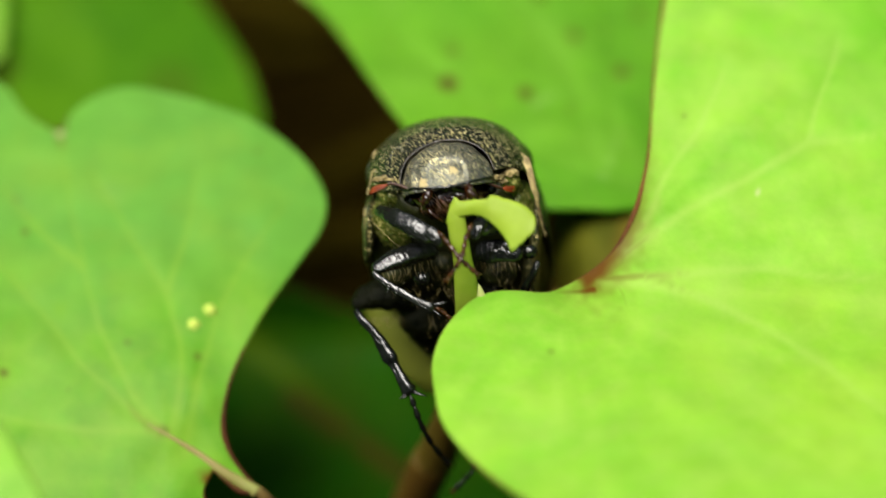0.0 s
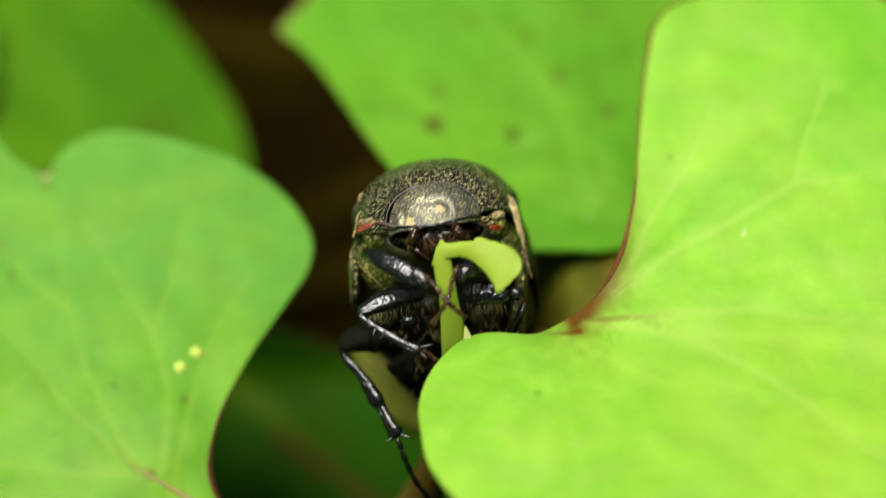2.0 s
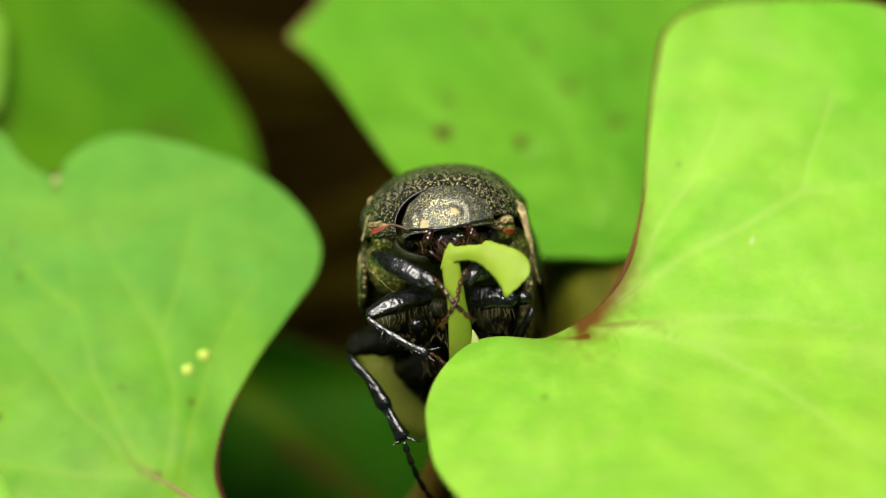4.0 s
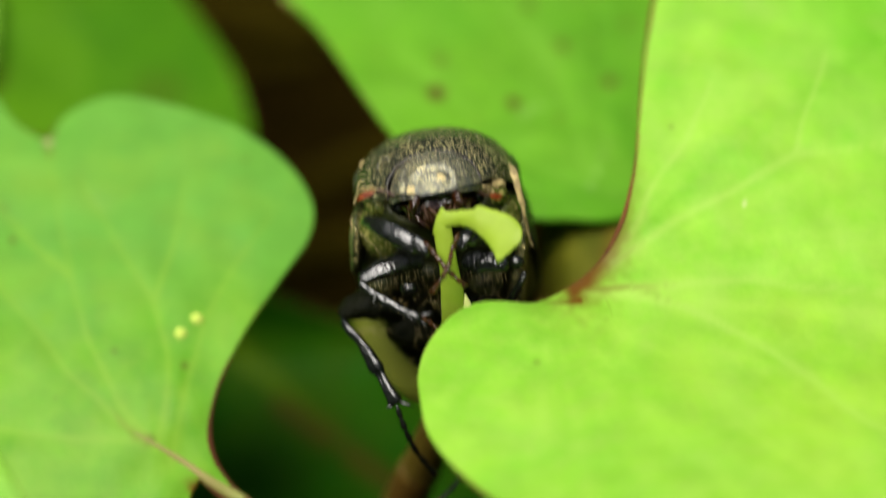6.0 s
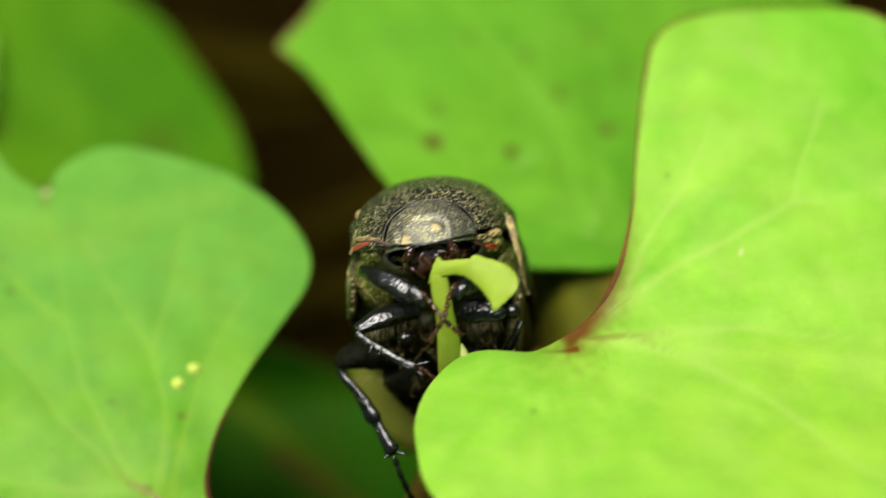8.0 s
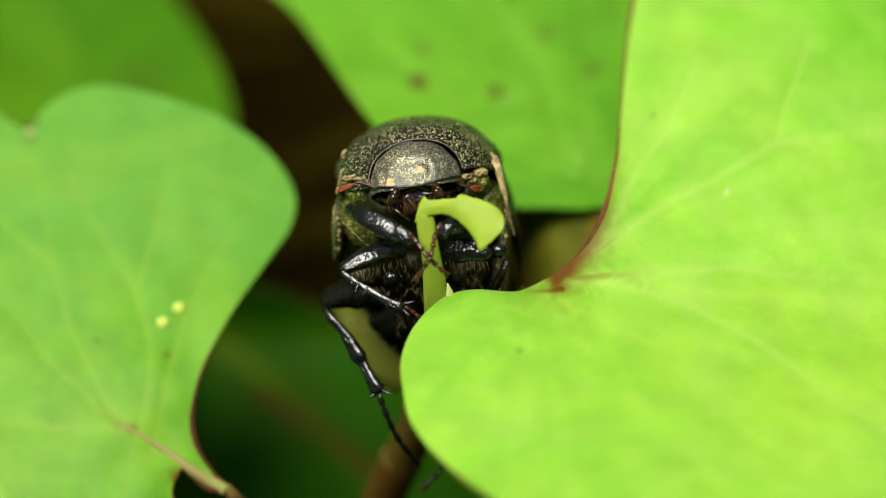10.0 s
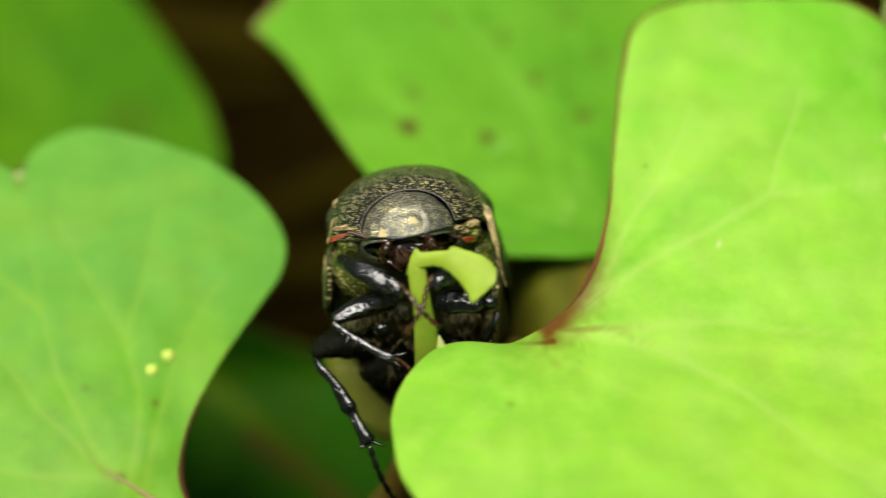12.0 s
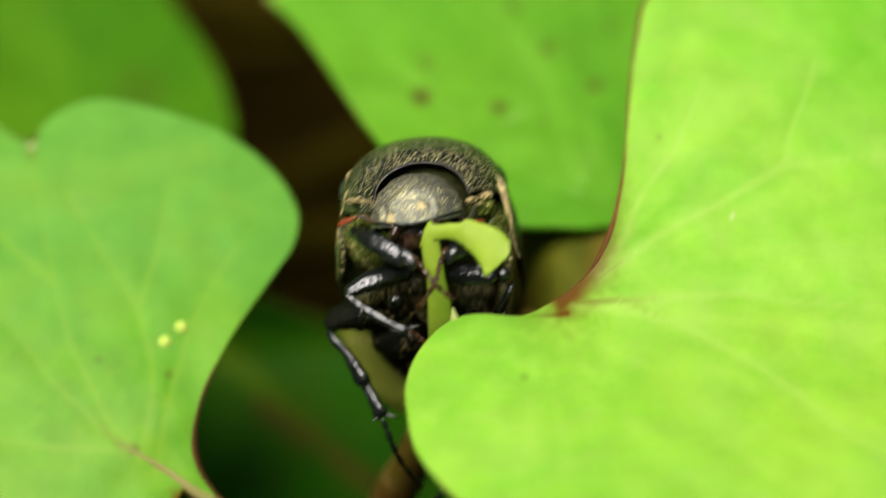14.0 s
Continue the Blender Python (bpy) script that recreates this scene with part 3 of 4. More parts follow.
def foliage_screen():
    """Added unseen ring of uneven foliage tufts, behind the viewer too: blocks low sky, greens reflections."""
    rnd = random.Random(77)
    verts, faces = [], []
    for i in range(5200):
        a = rnd.uniform(0, 2 * math.pi)
        tall = 0.52 + 0.2 * math.sin(3 * a + 1) + 0.12 * math.sin(7 * a)
        r, z = rnd.uniform(0.62, 0.95), tall * rnd.random() ** 0.8
        c = Vector((r * math.cos(a), 0.06 + r * math.sin(a), z))
        d = Vector((rnd.gauss(0, 1), rnd.gauss(0, 1), rnd.gauss(0, 0.6))).normalized()
        e = d.cross(Vector((rnd.gauss(0, 1), rnd.gauss(0, 1), rnd.gauss(0, 1)))).normalized()
        ln, wd = rnd.uniform(0.03, 0.06), rnd.uniform(0.018, 0.035)
        k = len(verts)
        verts += [tuple(c - d * ln), tuple(c + e * wd), tuple(c + d * ln * 1.2), tuple(c - e * wd)]
        faces.append((k, k + 1, k + 2, k + 3))
    me = bpy.data.meshes.new("undergrowth")
    me.from_pydata(verts, [], faces)
    me.materials.append(LEAF_BACK)
    tagged(new("undergrowth", me), "unseen green foliage ring, added to block the low sky", "undergrowth", kind="stuff")


foliage_screen()

# ---- the leaves round the beetle ----
PLANE_R = (8.2, 0.0, -0.75)
JOINT_R = (5.89, -1.90)
# The upper right is tinted darker, for a blade curving away from light.
leaf("bright green heart-shaped leaf with a red sinus, overhanging the beetle", PLANE_R,
     [(5.49, -2), (4.79, -2.10), (3.19, -2), (2, -2.19), (1, -2.79), (0, -3.97), (-0.49, -5.34), (-0.39, -6.60), (0, -8.04), (1.17, -9.46), (2.43, -10.49), (3.68, -11.23), (5.40, -12.16), (9.13, -13.26), (14, -13.81), (20.38, -12.98), (27.17, -10.48), (31.97, -6.79), (31.79, 0.60), (29.50, 6.90), (27, 11.70), (25.20, 14.30), (23.80, 15.30), (22.40, 15.70), (20.50, 15.80), (16.80, 15.70), (13.60, 15.20), (11.90, 14), (11.30, 12), (10.80, 8.90), (10.40, 5.40), (10, 3.40), (9.50, 1.80), (8.70, 0.30), (7.79, -0.70), (6.59, -1.50)],
     (9.55, -3.38), JOINT_R,
     [[(7.59, -1.60), (8.99, -0.20), (11.60, 1.60), (15, 3.50), (18.2, 5.20), (21, 5.60), (25, 6.20)],
      [(7.59, -1.60), (11.38, -1.30), (15.58, -1), (19.07, -1.30), (22.86, -1.60)],
      [(7.59, -1.60), (10.28, -1.80), (12.66, -2.39), (14.83, -3.38), (17.81, -5.34), (20.33, -7.37), (23.60, -9.26)],
      [(8.70, 0), (9.90, 1.40), (11.40, 4), (13, 6.30), (14.40, 9.20)],
      [(7.59, -1.60), (8.99, -0.20), (11.60, 1.60), (15, 3.50), (18.2, 5.20), (18.9, 6.9), (20.3, 10.6)]],
     LEAF_BRIGHT, lambda u, v: 0.6 * bend(-2.5 - v, 1.2) - 1.5 * bell(u, v, (JOINT_R[0] + 0.8, JOINT_R[1] + 0.6), 2.2) - 0.02 * (u - 14) ** 2 * 0.25,
     petiole=[(5.84, -3.37, 4), (6, -5.94, -5), to_soil((6, -5.94, -5), (3, 2))], petiole_drop=2.0, petiole_mat=STALK_RED, petiole_r=0.5, edge=0.15, edge_mat=RED_RIM, vein_tone=0.6, groove=0.03,
     edge_from=lambda u, v: 0.15 + 0.5 * ease(-v, 7, 11) + 0.9 * ease(v, -1, 5) + 1.2 * bell(u, v, (9.20, 1.20), 2.6),
     streaks=[([(7.2, -1.35), (7.9, -0.75), (8.65, 0.10), (9.3, 1.1), (9.7, 2.1), (10.15, 3.6), (10.6, 7.0)], 0.85, 1.12), ([(7.4, -1.25), (8.8, -0.1), (9.8, 1.6), (10.4, 4.0)], 1.25, 0.62),
              ([(7.00, -1.55), (7.60, -1.15), (8.50, -0.45)], 0.55, 0.55), ([(7.60, -1.45), (8.69, -1.38), (10.09, -1.28), (12.10, -1.18)], 0.28, 0.75),
              ([(8.40, -0.75), (9.10, -0.15), (9.90, 0.45), (10.80, 1.15)], 0.2, 0.75), ([(7.35, -1.95), (6.90, -2.04), (6.40, -2.08), (5.40, -2.10)], 0.24, 1.2), ([(9.70, 2.30), (10.40, 3), (11, 3.70)], 0.25, 0.4),
              ([(10.09, -1.30), (11.08, -1.75), (12.3, -2.2)], 0.16, 0.3), ([(8.3, -1.5), (8.7, -2.1), (8.9, -2.9)], 0.16, 0.3)],
     spots=[(*p, r, a) for p, r, a in zip([(12.20, 6.70), (5.15, -4.86), (18.19, 0.60), (12.30, -6.79)], (0.16, 0.2, 0.12, 0.12), (0.55, 0.35, 0.2, 0.2))],
     pale=[(*p, r, a) for p, r, a in zip([(15.60, 2.80), (24.60, 8.30), (24.10, 8.20), (24.70, 7.70)], (0.13, 0.16, 0.14, 0.1), (0.8, 0.9, 0.8, 0.7))], lighting_tint=lambda u, v: 0.75 * ease(u + 0.9 * v + 2.0 * noise.noise(Vector((u * 0.2, v * 0.2, 5))), 20, 38), vein_width=0.23, seed=2.0)

PLANE_L = (-0.6, 0.0, -0.75)
JOINT_L = (-9.31, -12.04)
# The upper blade is tinted bluer, a sky sheen put into its colour.
leaf("mid-green heart-shaped leaf with a notched tip and yellow grains", PLANE_L,
     [(-20.30, 6.30), (-19.90, 7.10), (-19.10, 7.90), (-17.90, 8.50), (-16.40, 8.70), (-14.30, 8.30), (-12.20, 7.70), (-10.30, 7), (-8.20, 5.60), (-6.80, 4.10), (-6.10, 2.60), (-6.30, 1.10), (-7.10, -0.20), (-8.11, -1.70), (-9.22, -3.41), (-10.27, -5.44), (-10.85, -7.10), (-11.05, -8.80), (-10.73, -10.11), (-9.99, -11.23), (-9.31, -12.04), (-10.05, -12.15), (-10.75, -11.69), (-11.43, -11.12), (-11.67, -11.46), (-11.94, -12.15), (-11.74, -13.32), (-12.08, -15.54), (-14.81, -17.12), (-20.39, -16.88), (-26.19, -14.22), (-30.79, -7.42), (-32.42, -0.30), (-30.90, 5.70), (-27.30, 8.80), (-25, 9.40), (-23.40, 8.60), (-22.50, 7.50), (-21.40, 6.70)],
     (-19.54, -3.06), JOINT_L,
     [[(-14.15, -9.12), (-16.63, -5.64), (-18.42, -1.10), (-20.30, 6)],
      [(-13.66, -9.45), (-13.20, -5.64), (-14.22, -2.30), (-16.50, 1.20), (-18.40, 4.20)],
      [(-12.79, -10.11), (-12.09, -5.64), (-10.51, -1.10), (-8.30, 2.10)],
      [(-14.15, -9.12), (-17.78, -6.26), (-20.84, -2.81), (-24.01, 0)],
      [(-14.15, -9.12), (-18.76, -9.02), (-23.94, -7.95), (-28.12, -5.64)], [(-14.22, -2.30), (-13.31, 0.60), (-12.90, 4.20)], [(-18.42, -1.10), (-21.21, 1.20), (-23.20, 3.30)]],
     LEAF_MID, lambda u, v: -0.36 * bend(-4 - v, 2.0) - 0.03 * (u + 14) ** 2 * 0.4 - 0.9 * bell(u, v, JOINT_L, 4.0),
     petiole=[(-8.66, -12.88, 3.2), (-7.75, -14.5, -2.0), (-6.99, -17.44, -13.0), to_soil((-6.99, -17.44, -13.0), (2, 2))], petiole_r=0.36, edge=0.15, petiole_drop=0.1,
     rib=([(-14.93, -8.69), (-13.95, -9.23), (-12.48, -10.11), (-11.21, -11.01), (-10.12, -11.69), (-9.32, -12.15)], [0.02, 0.10, 0.17, 0.24, 0.30, 0.34]),
     edge_from=lambda u, v: 0.25 + 0.5 * ease(-v, -3, 2) * ease(u, -16, -9) + 1.3 * ease(-v, 4, 9) * ease(u, -14, -11) + bell(u, v, (-20.30, 6.30), 0.8) - 1.3 * bell(u, v, (-11.48, -11.69), 0.7),
     streaks=[([(-11.67, -11.46), (-11.23, -11.23), (-10.76, -11.80), (-9.64, -12.27)], 0.4, 0.9), ([(-14.15, -9.12), (-15.12, -8.58), (-16.04, -7.41)], 0.3, 0.35), ([(-20.30, 6.10), (-20.20, 5.70), (-20.10, 5.20)], 0.25, 0.6)],
     spots=[(*p, r, a) for p, r, a in zip([(-21.71, 0.90), (-15.98, -4.72), (-12.39, -5.44), (-22.23, -6.26), (-9.80, 5.20), (-22.30, 2.60), (-18.86, -7.10), (-13.94, -9.12), (-9.37, -5.64), (-17.51, -0.80), (-8.40, 3.30)],
            (0.22, 0.22, 0.22, 0.26, 0.2, 0.2, 0.15, 0.3, 0.12, 0.12, 0.12), (0.7, 0.4, 0.55, 0.8, 0.35, 0.4, 0.25, 0.4, 0.2, 0.2, 0.2))],
     pale=[(-20.3, 6.15, 0.22, 0.7)], lighting_tint=lambda u, v: 0.95 * ease(v + 1.5 * noise.noise(Vector((u * 0.2, v * 0.2, 1))), -6, 2), vein_tone=0.46, groove=0.018, rings=110, seed=11.0)
PLANE_T = (1.0, -0.25, -1.15)
leaf("green heart-shaped leaf freckled with dark brown spots", PLANE_T,
     [(-8.4, 14.7), (-8.1, 14.4), (-6.85, 13.35), (-5.48, 11.6), (-3.85, 9.15), (-2.5, 7.25), (-1.25, 5.85), (0.5, 4.3), (2.8, 2.9), (5.3, 2.2), (7.6, 2.15), (9.7, 2.15), (12.5, 3), (16.5, 6.8), (21.4, 12.2), (24.4, 17.3), (26.1, 23.9), (23.8, 30.8), (15.1, 34.8), (4.1, 32.5), (-2.2, 26.1), (-5.6, 19.1), (-6.8, 16.7), (-8, 15.2)],
     (5.3, 16.1), (12.2, 3.3),
     [[(12.2, 3.3), (8.7, 3.9), (6.7, 10), (2.1, 16.1), (-2.8, 21)], [(12.2, 3.3), (9.6, 6.1), (9.6, 11.4), (8.9, 21.4)],
      [(12.2, 3.3), (6.5, 4.5), (2.9, 7), (-2.6, 11.8)]],
     LEAF_SPOTTED, lambda u, v: -0.015 * (u - 4) ** 2, petiole=[(12.77, 2.49, -10), (13.61, 0.69, -22), to_soil((13.61, 0.69, -22), (2, 3))],
     edge=0.11, edge_mat=TAN_RIM, edge_from=lambda u, v: 0.55 + 1.6 * bell(u, v, (-7.5, 15.8), 2.0), pale=[(*p, r, a) for p, r, a in zip([(9.2, 5.5), (8.9, 4.7), (8.5, 3.9), (9.5, 6.2), (5.4, 8.1), (5, 7.8), (5.9, 8.3), (6.7, 8.7)], (0.2, 0.22, 0.22, 0.15, 0.2, 0.22, 0.2, 0.15), (0.16, 0.2, 0.2, 0.14, 0.2, 0.16, 0.16, 0.12))],
     spots=[(*p, r, a) for p, r, a in zip(
         [(0.3, 9), (4.5, 8.5), (9.9, 9.8), (7.3, 11.9), (0.5, 10.9), (11.1, 13.3), (6.9, 7.6), (5.5, 14.3), (2.6, 7.5), (9.4, 15.5), (-2.9, 11.3), (2.4, 15.4), (9.9, 6.4)],
         (0.55, 0.42, 0.42, 0.38, 0.40, 0.36, 0.25, 0.4, 0.2, 0.4, 0.2, 0.35, 0.2),
         (0.92, 0.9, 0.85, 0.8, 0.5, 0.62, 0.38, 0.62, 0.25, 0.62, 0.3, 0.5, 0.3))], seed=21.0)

PLANE_B = (-20.0, 0.0, -0.8)
# First spot paints the dark gap beside the next leaf; second, a blotch.
leaf("dark green broad leaf low in the undergrowth", PLANE_B,
     [(-10.6, 7), (-11.4, 10.2), (-12.9, 12.8), (-14.7, 15.2), (-17.2, 18.1), (-22.3, 20.8), (-31.1, 21.2), (-34.6, 15.2), (-31.2, 7.4), (-25.8, 4), (-17.5, 3), (-11.6, 3.6)],
     (-21.6, 12.3), (-15.9, 3.6), [[(-15.9, 3.6), (-19.8, 10.9), (-25.3, 18.9)], [(-15.9, 3.6), (-14.5, 8.1), (-15.6, 14.4)]],
     LEAF_BACK, lambda u, v: 0, petiole=[to_soil((-16, 3.67, -24), (0, 4))], spots=[(-26.5, 10.7, 0.8, 0.9), (-16.3, 9.8, 1.7, 0.22)], rings=30, steps=8, seed=31.0)

PLANE_E = (-19.0, 0.0, -0.7)
leaf("bright green leaf with a wavy edge", PLANE_E, [(-26.4, 14.3), (-26.2, 13.4), (-26.5, 12.8), (-26.2, 12), (-26.7, 11.2), (-29.5, 9.7), (-33.4, 15), (-30.6, 20.5), (-27, 17.1), (-26.5, 15.3)],
     (-29.7, 14.6), (-31.3, 11.1), [], LEAF_BRIGHT, lambda u, v: 0, petiole=[to_soil((-29.3, 10.38, -14), (-4, 2))], rings=24, steps=8, seed=41.0, edge=0.03)

PLANE_F = (18.0, 0.0, -0.5)
leaf("bright yellow-green leaf overlapping its neighbour", PLANE_F, [(-20.1, -7.7), (-18.9, -9.4), (-17.7, -11.4), (-17.7, -13.9), (-21.8, -15.3), (-26.1, -11.5), (-23.7, -7.8), (-21.4, -7.3)],
     (-21.6, -11.2), (-23.2, -14.1), [], LEAF_BRIGHT, lambda u, v: 0, petiole=[to_soil((-27.1, -16.51, 0), (-6, 2))], rings=24, steps=8, seed=51.0, edge=0.03)

PLANE_D = (-30.0, 0.0, -0.8)
# The top edge curls up from the light, a shape standing in for shade.
leaf("shaded leaf near the soil, its green darkened for the shade", PLANE_D,
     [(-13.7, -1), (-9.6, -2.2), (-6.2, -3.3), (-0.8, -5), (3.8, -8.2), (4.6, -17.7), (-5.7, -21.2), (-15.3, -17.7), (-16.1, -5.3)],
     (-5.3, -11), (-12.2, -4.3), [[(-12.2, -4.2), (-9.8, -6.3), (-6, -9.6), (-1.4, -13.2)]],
     LEAF_SHADED, lambda u, v: 1.5 * bend(v + 5.4, 0.8), petiole=[to_soil((-12.76, -4.52, -36), (0, 4))], rings=40, steps=10, vein_width=1.3, streaks=[([(-13.6, -3.8), (-11.5, -5.4), (-9.4, -7.1), (-7.2, -9), (-4.4, -11.5), (-0.8, -14.7)], 0.85, 1.0)],
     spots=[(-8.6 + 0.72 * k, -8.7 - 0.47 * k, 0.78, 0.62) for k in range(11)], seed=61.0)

PLANE_O = (-2.5, -0.1, -1.0)
leaf("withered olive-brown leaf among the stems", PLANE_O, [(6.4, 3.6), (10.3, 3.8), (13.8, 0.5), (12, -4.6), (6.5, -4.6), (5.9, -1.1)],
     (9, -0.6), (10.5, -4), [[(10.5, -4), (8.1, -0.6), (7.3, 2.4)]],
     LEAF_OLD, lambda u, v: 0.15 * (u - 8) - 1.2 * max(0.0, 7.75 - u) ** 2, petiole=[to_soil((11.48, -4.36, -14), (0, 3))], rings=40, steps=8, streaks=[([(10.2, -3), (9.6, 0), (9.9, 3)], 0.9, 0.8)], name="withered_leaf", group="", seed=71.0)


def straw(pts, r):
    ob = thing("dry_straw", pts[0], "brown dry straw lying among the undergrowth", "straw", "dry straws")
    bm = bmesh.new()
    tube(bm, pts, [r] * len(pts), 8, 5)
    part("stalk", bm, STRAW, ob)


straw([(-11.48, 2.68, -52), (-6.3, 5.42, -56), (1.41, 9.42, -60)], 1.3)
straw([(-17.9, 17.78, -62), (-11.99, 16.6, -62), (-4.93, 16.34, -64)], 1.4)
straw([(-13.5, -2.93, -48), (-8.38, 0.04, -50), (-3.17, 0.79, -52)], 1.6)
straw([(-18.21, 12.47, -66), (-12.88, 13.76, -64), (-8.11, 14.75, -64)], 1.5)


# a pale blade at the side
bm = bmesh.new()
ob = thing("grass_blade", (25.04, 9.78, 3), "pale yellow-green blade of grass", "grass")
tube(bm, [(25.04, 9.72, 3), (25.04, 12.57, 3), (25.36, 17.44, 0), to_soil((25.36, 17.44, 0), (4, 4))], [0.35, 0.55, 0.6, 0.6], 10, 6, 0.3)
part("blade", bm, PALE_BLADE, ob)

# two yellow grains on the leaf
for p in ((-11.88, -3.12, 1.22), (-12.67, -3.85, 1.6)):
    ob = thing("yellow_grain", p, "tiny round yellow grain lying on a leaf", "grain", "yellow grains")
    bm = bmesh.new()
    blob(bm, p, [(0.36, 0, 0), (0, 0.32, -0.16), (0, 0.12, 0.24)], 12, 8, 0.25, p[0])
    part("body", bm, EGG, ob)


# ---- the eaten shoot that the beetle clings to ----
def shoot():
    foot = line_to_soil((0.6, -8, 2), (-1.69, -13.86, -7))
    ob = thing("plant_shoot", foot, "eaten green shoot with a reddish lower stem", "plant")
    bm = bmesh.new()
    tube(bm, [foot, (-1.69, -13.86, -7), (-0.41, -10.86, -2.4), (0.6, -8, 2), (1.07, -5.61, 5)], [1.35, 1.15, 1.05, 0.85, 0.6], 14, 8)
    part("stem", bm, STALK_RED, ob, "reddish brown lower stem")
    bm = bmesh.new()
    tube(bm, [(1.07, -5.61, 5), (1.21, -3.29, 8.4), (1.15, -1.89, 9.6), (0.95, -0.38, 10.4), (0.76, 0.71, 10.8), (0.65, 1.52, 11), (0.6, 2.04, 11)],
         [0.6, 0.60, 0.58, 0.46, 0.46, 0.42, 0.2], 14, 8, 0.4)
    part("stalk", bm, STALK_GREEN, ob)
    # what is left of the leaf blade, gnawed along both sides
    upper = spline([(0.35, 2.1, 11), (0.6, 2.5, 11.1), (0.86, 2.32, 11.2), (1.52, 2.38, 11.4), (2.11, 2.42, 11.6), (2.32, 2.6, 11.6), (2.87, 2.47, 11.7), (3.82, 2.14, 12), (4.37, 1.65, 12.1), (4.45, 1.11, 12.2)], 7)
    lower = spline([(0.14, 1.22, 11), (0.6, 1.4, 11.1), (1.03, 1.58, 11.2), (1.65, 1.6, 11.3), (2.2, 1.33, 11.5), (2.74, 0.79, 11.7), (3.09, 0.3, 11.9), (3.28, -0.14, 12), (3.7, 0.2, 12.1), (4.15, 0.62, 12.2)], 7)
    bm = bmesh.new()
    rows = []
    for i, (a, b) in enumerate(zip(upper, lower)):
        j = 0.05 * noise.noise(Vector((i * 0.55, 0, 0)))
        a, b = Vector(a) + Vector((0, j, 0)), Vector(b) + Vector((0, -j * 1.4, 0))
        rows.append([a.lerp(b, t / 8) + Vector((0, 0, 0.10 * math.sin(math.pi * t / 8))) for t in range(9)])
    sheet(bm, rows)
    bmesh.ops.recalc_face_normals(bm, faces=bm.faces)
    part("leaf_remnant", bm, STALK_GREEN, ob, "gnawed yellow-green remnant of a leaf", solid=0.35)
    bm = bmesh.new()
    tube(bm, [(1.71, -3.28, 8.8), (1.89, -2.44, 9.4), (1.75, -1.7, 9.8)], [0.3, 0.25, 0.03], 8, 5, 0.4)
    part("sheath", bm, PALE_BLADE, ob, "pale torn sheath")
    bm = bmesh.new()
    sheet(bm, [[Vector((-4.05, -2.74, -1)).lerp(Vector((-0.4, -3.14, 1)), t / 6) for t in range(7)],
               [Vector((-3.4, -4.64, -1)).lerp(Vector((-0.12, -4.88, 1)), t / 6) for t in range(7)],
               [Vector((-2.3, -6.2, 0)).lerp(Vector((0.32, -6.4, 2)), t / 6) for t in range(7)],
               [Vector((-0.9, -7.3, 1)).lerp(Vector((0.6, -7.4, 2)), t / 6) for t in range(7)]])
    part("stipule", bm, STIPULE, ob, "olive papery stipule", solid=0.15)


shoot()


# ---- the beetle ----
AIM = radians(20)
BO = Vector((0.3, 2.86, 10.5))           # the front edge of its face
FWD = Vector((-0.03, math.sin(AIM), math.cos(AIM))).normalized()
DOR = Vector((0, math.cos(AIM), -math.sin(AIM)))
SIDE = Vector((1, 0, 0))
LEAN = Matrix.Rotation(radians(6), 3, "Z")   # it leans a little over to one side
FWD, DOR, SIDE = LEAN @ FWD, LEAN @ DOR, LEAN @ SIDE


def body(s, x, h):
    """A point of the beetle: s behind its face, x to the side, h towards its back."""
    return BO - FWD * s + SIDE * x + DOR * h


COCK = radians(6)                        # the head is cocked to one side, and the front of the shield with it


def cocked(s, x, h, share=1.0):
    """The same for a point of the head."""
    c, d = math.cos(COCK * share), math.sin(COCK * share)
    return body(s, x * c - (h - 0.65) * d, 0.65 + x * d + (h - 0.65) * c)


def curve(table, s):
    xs, ys = zip(*table)
    return float(np.interp(s, xs, ys))


def shell(bm, stations, half, margin, top, a0, a1, n=28, power=0.85, cock=False):
    rows = []
    for s in stations:
        a, m, t = curve(half, s), curve(margin, s), curve(top, s)
        share = 1 - ease(s, 1.4, 4.5) if cock else 0.0
        rows.append([cocked(s, a * math.copysign(abs(math.cos(f)) ** 0.9, math.cos(f)), m + (t - m) * abs(math.sin(f)) ** power, share)
                     for f in (a0 + (a1 - a0) * k / n for k in range(n + 1))])
    return sheet(bm, rows)


BEETLE_AT = body(7, 0, 0)
beetle = thing("beetle", BEETLE_AT, "dark bronze scarab beetle with tan flecks, gnawing a shoot", "beetle")
HALF = [(1.4, 2.30), (2.2, 3.05), (3.2, 3.6), (4.5, 3.95), (6.4, 4.1)]
MARGIN = [(1.4, 1.05), (2.2, 1.35), (4.0, 1.9), (6.4, 2.3)]
TOP = [(1.4, 3.1), (2.2, 4.0), (3.2, 4.75), (4.5, 5.45), (6.4, 5.85)]


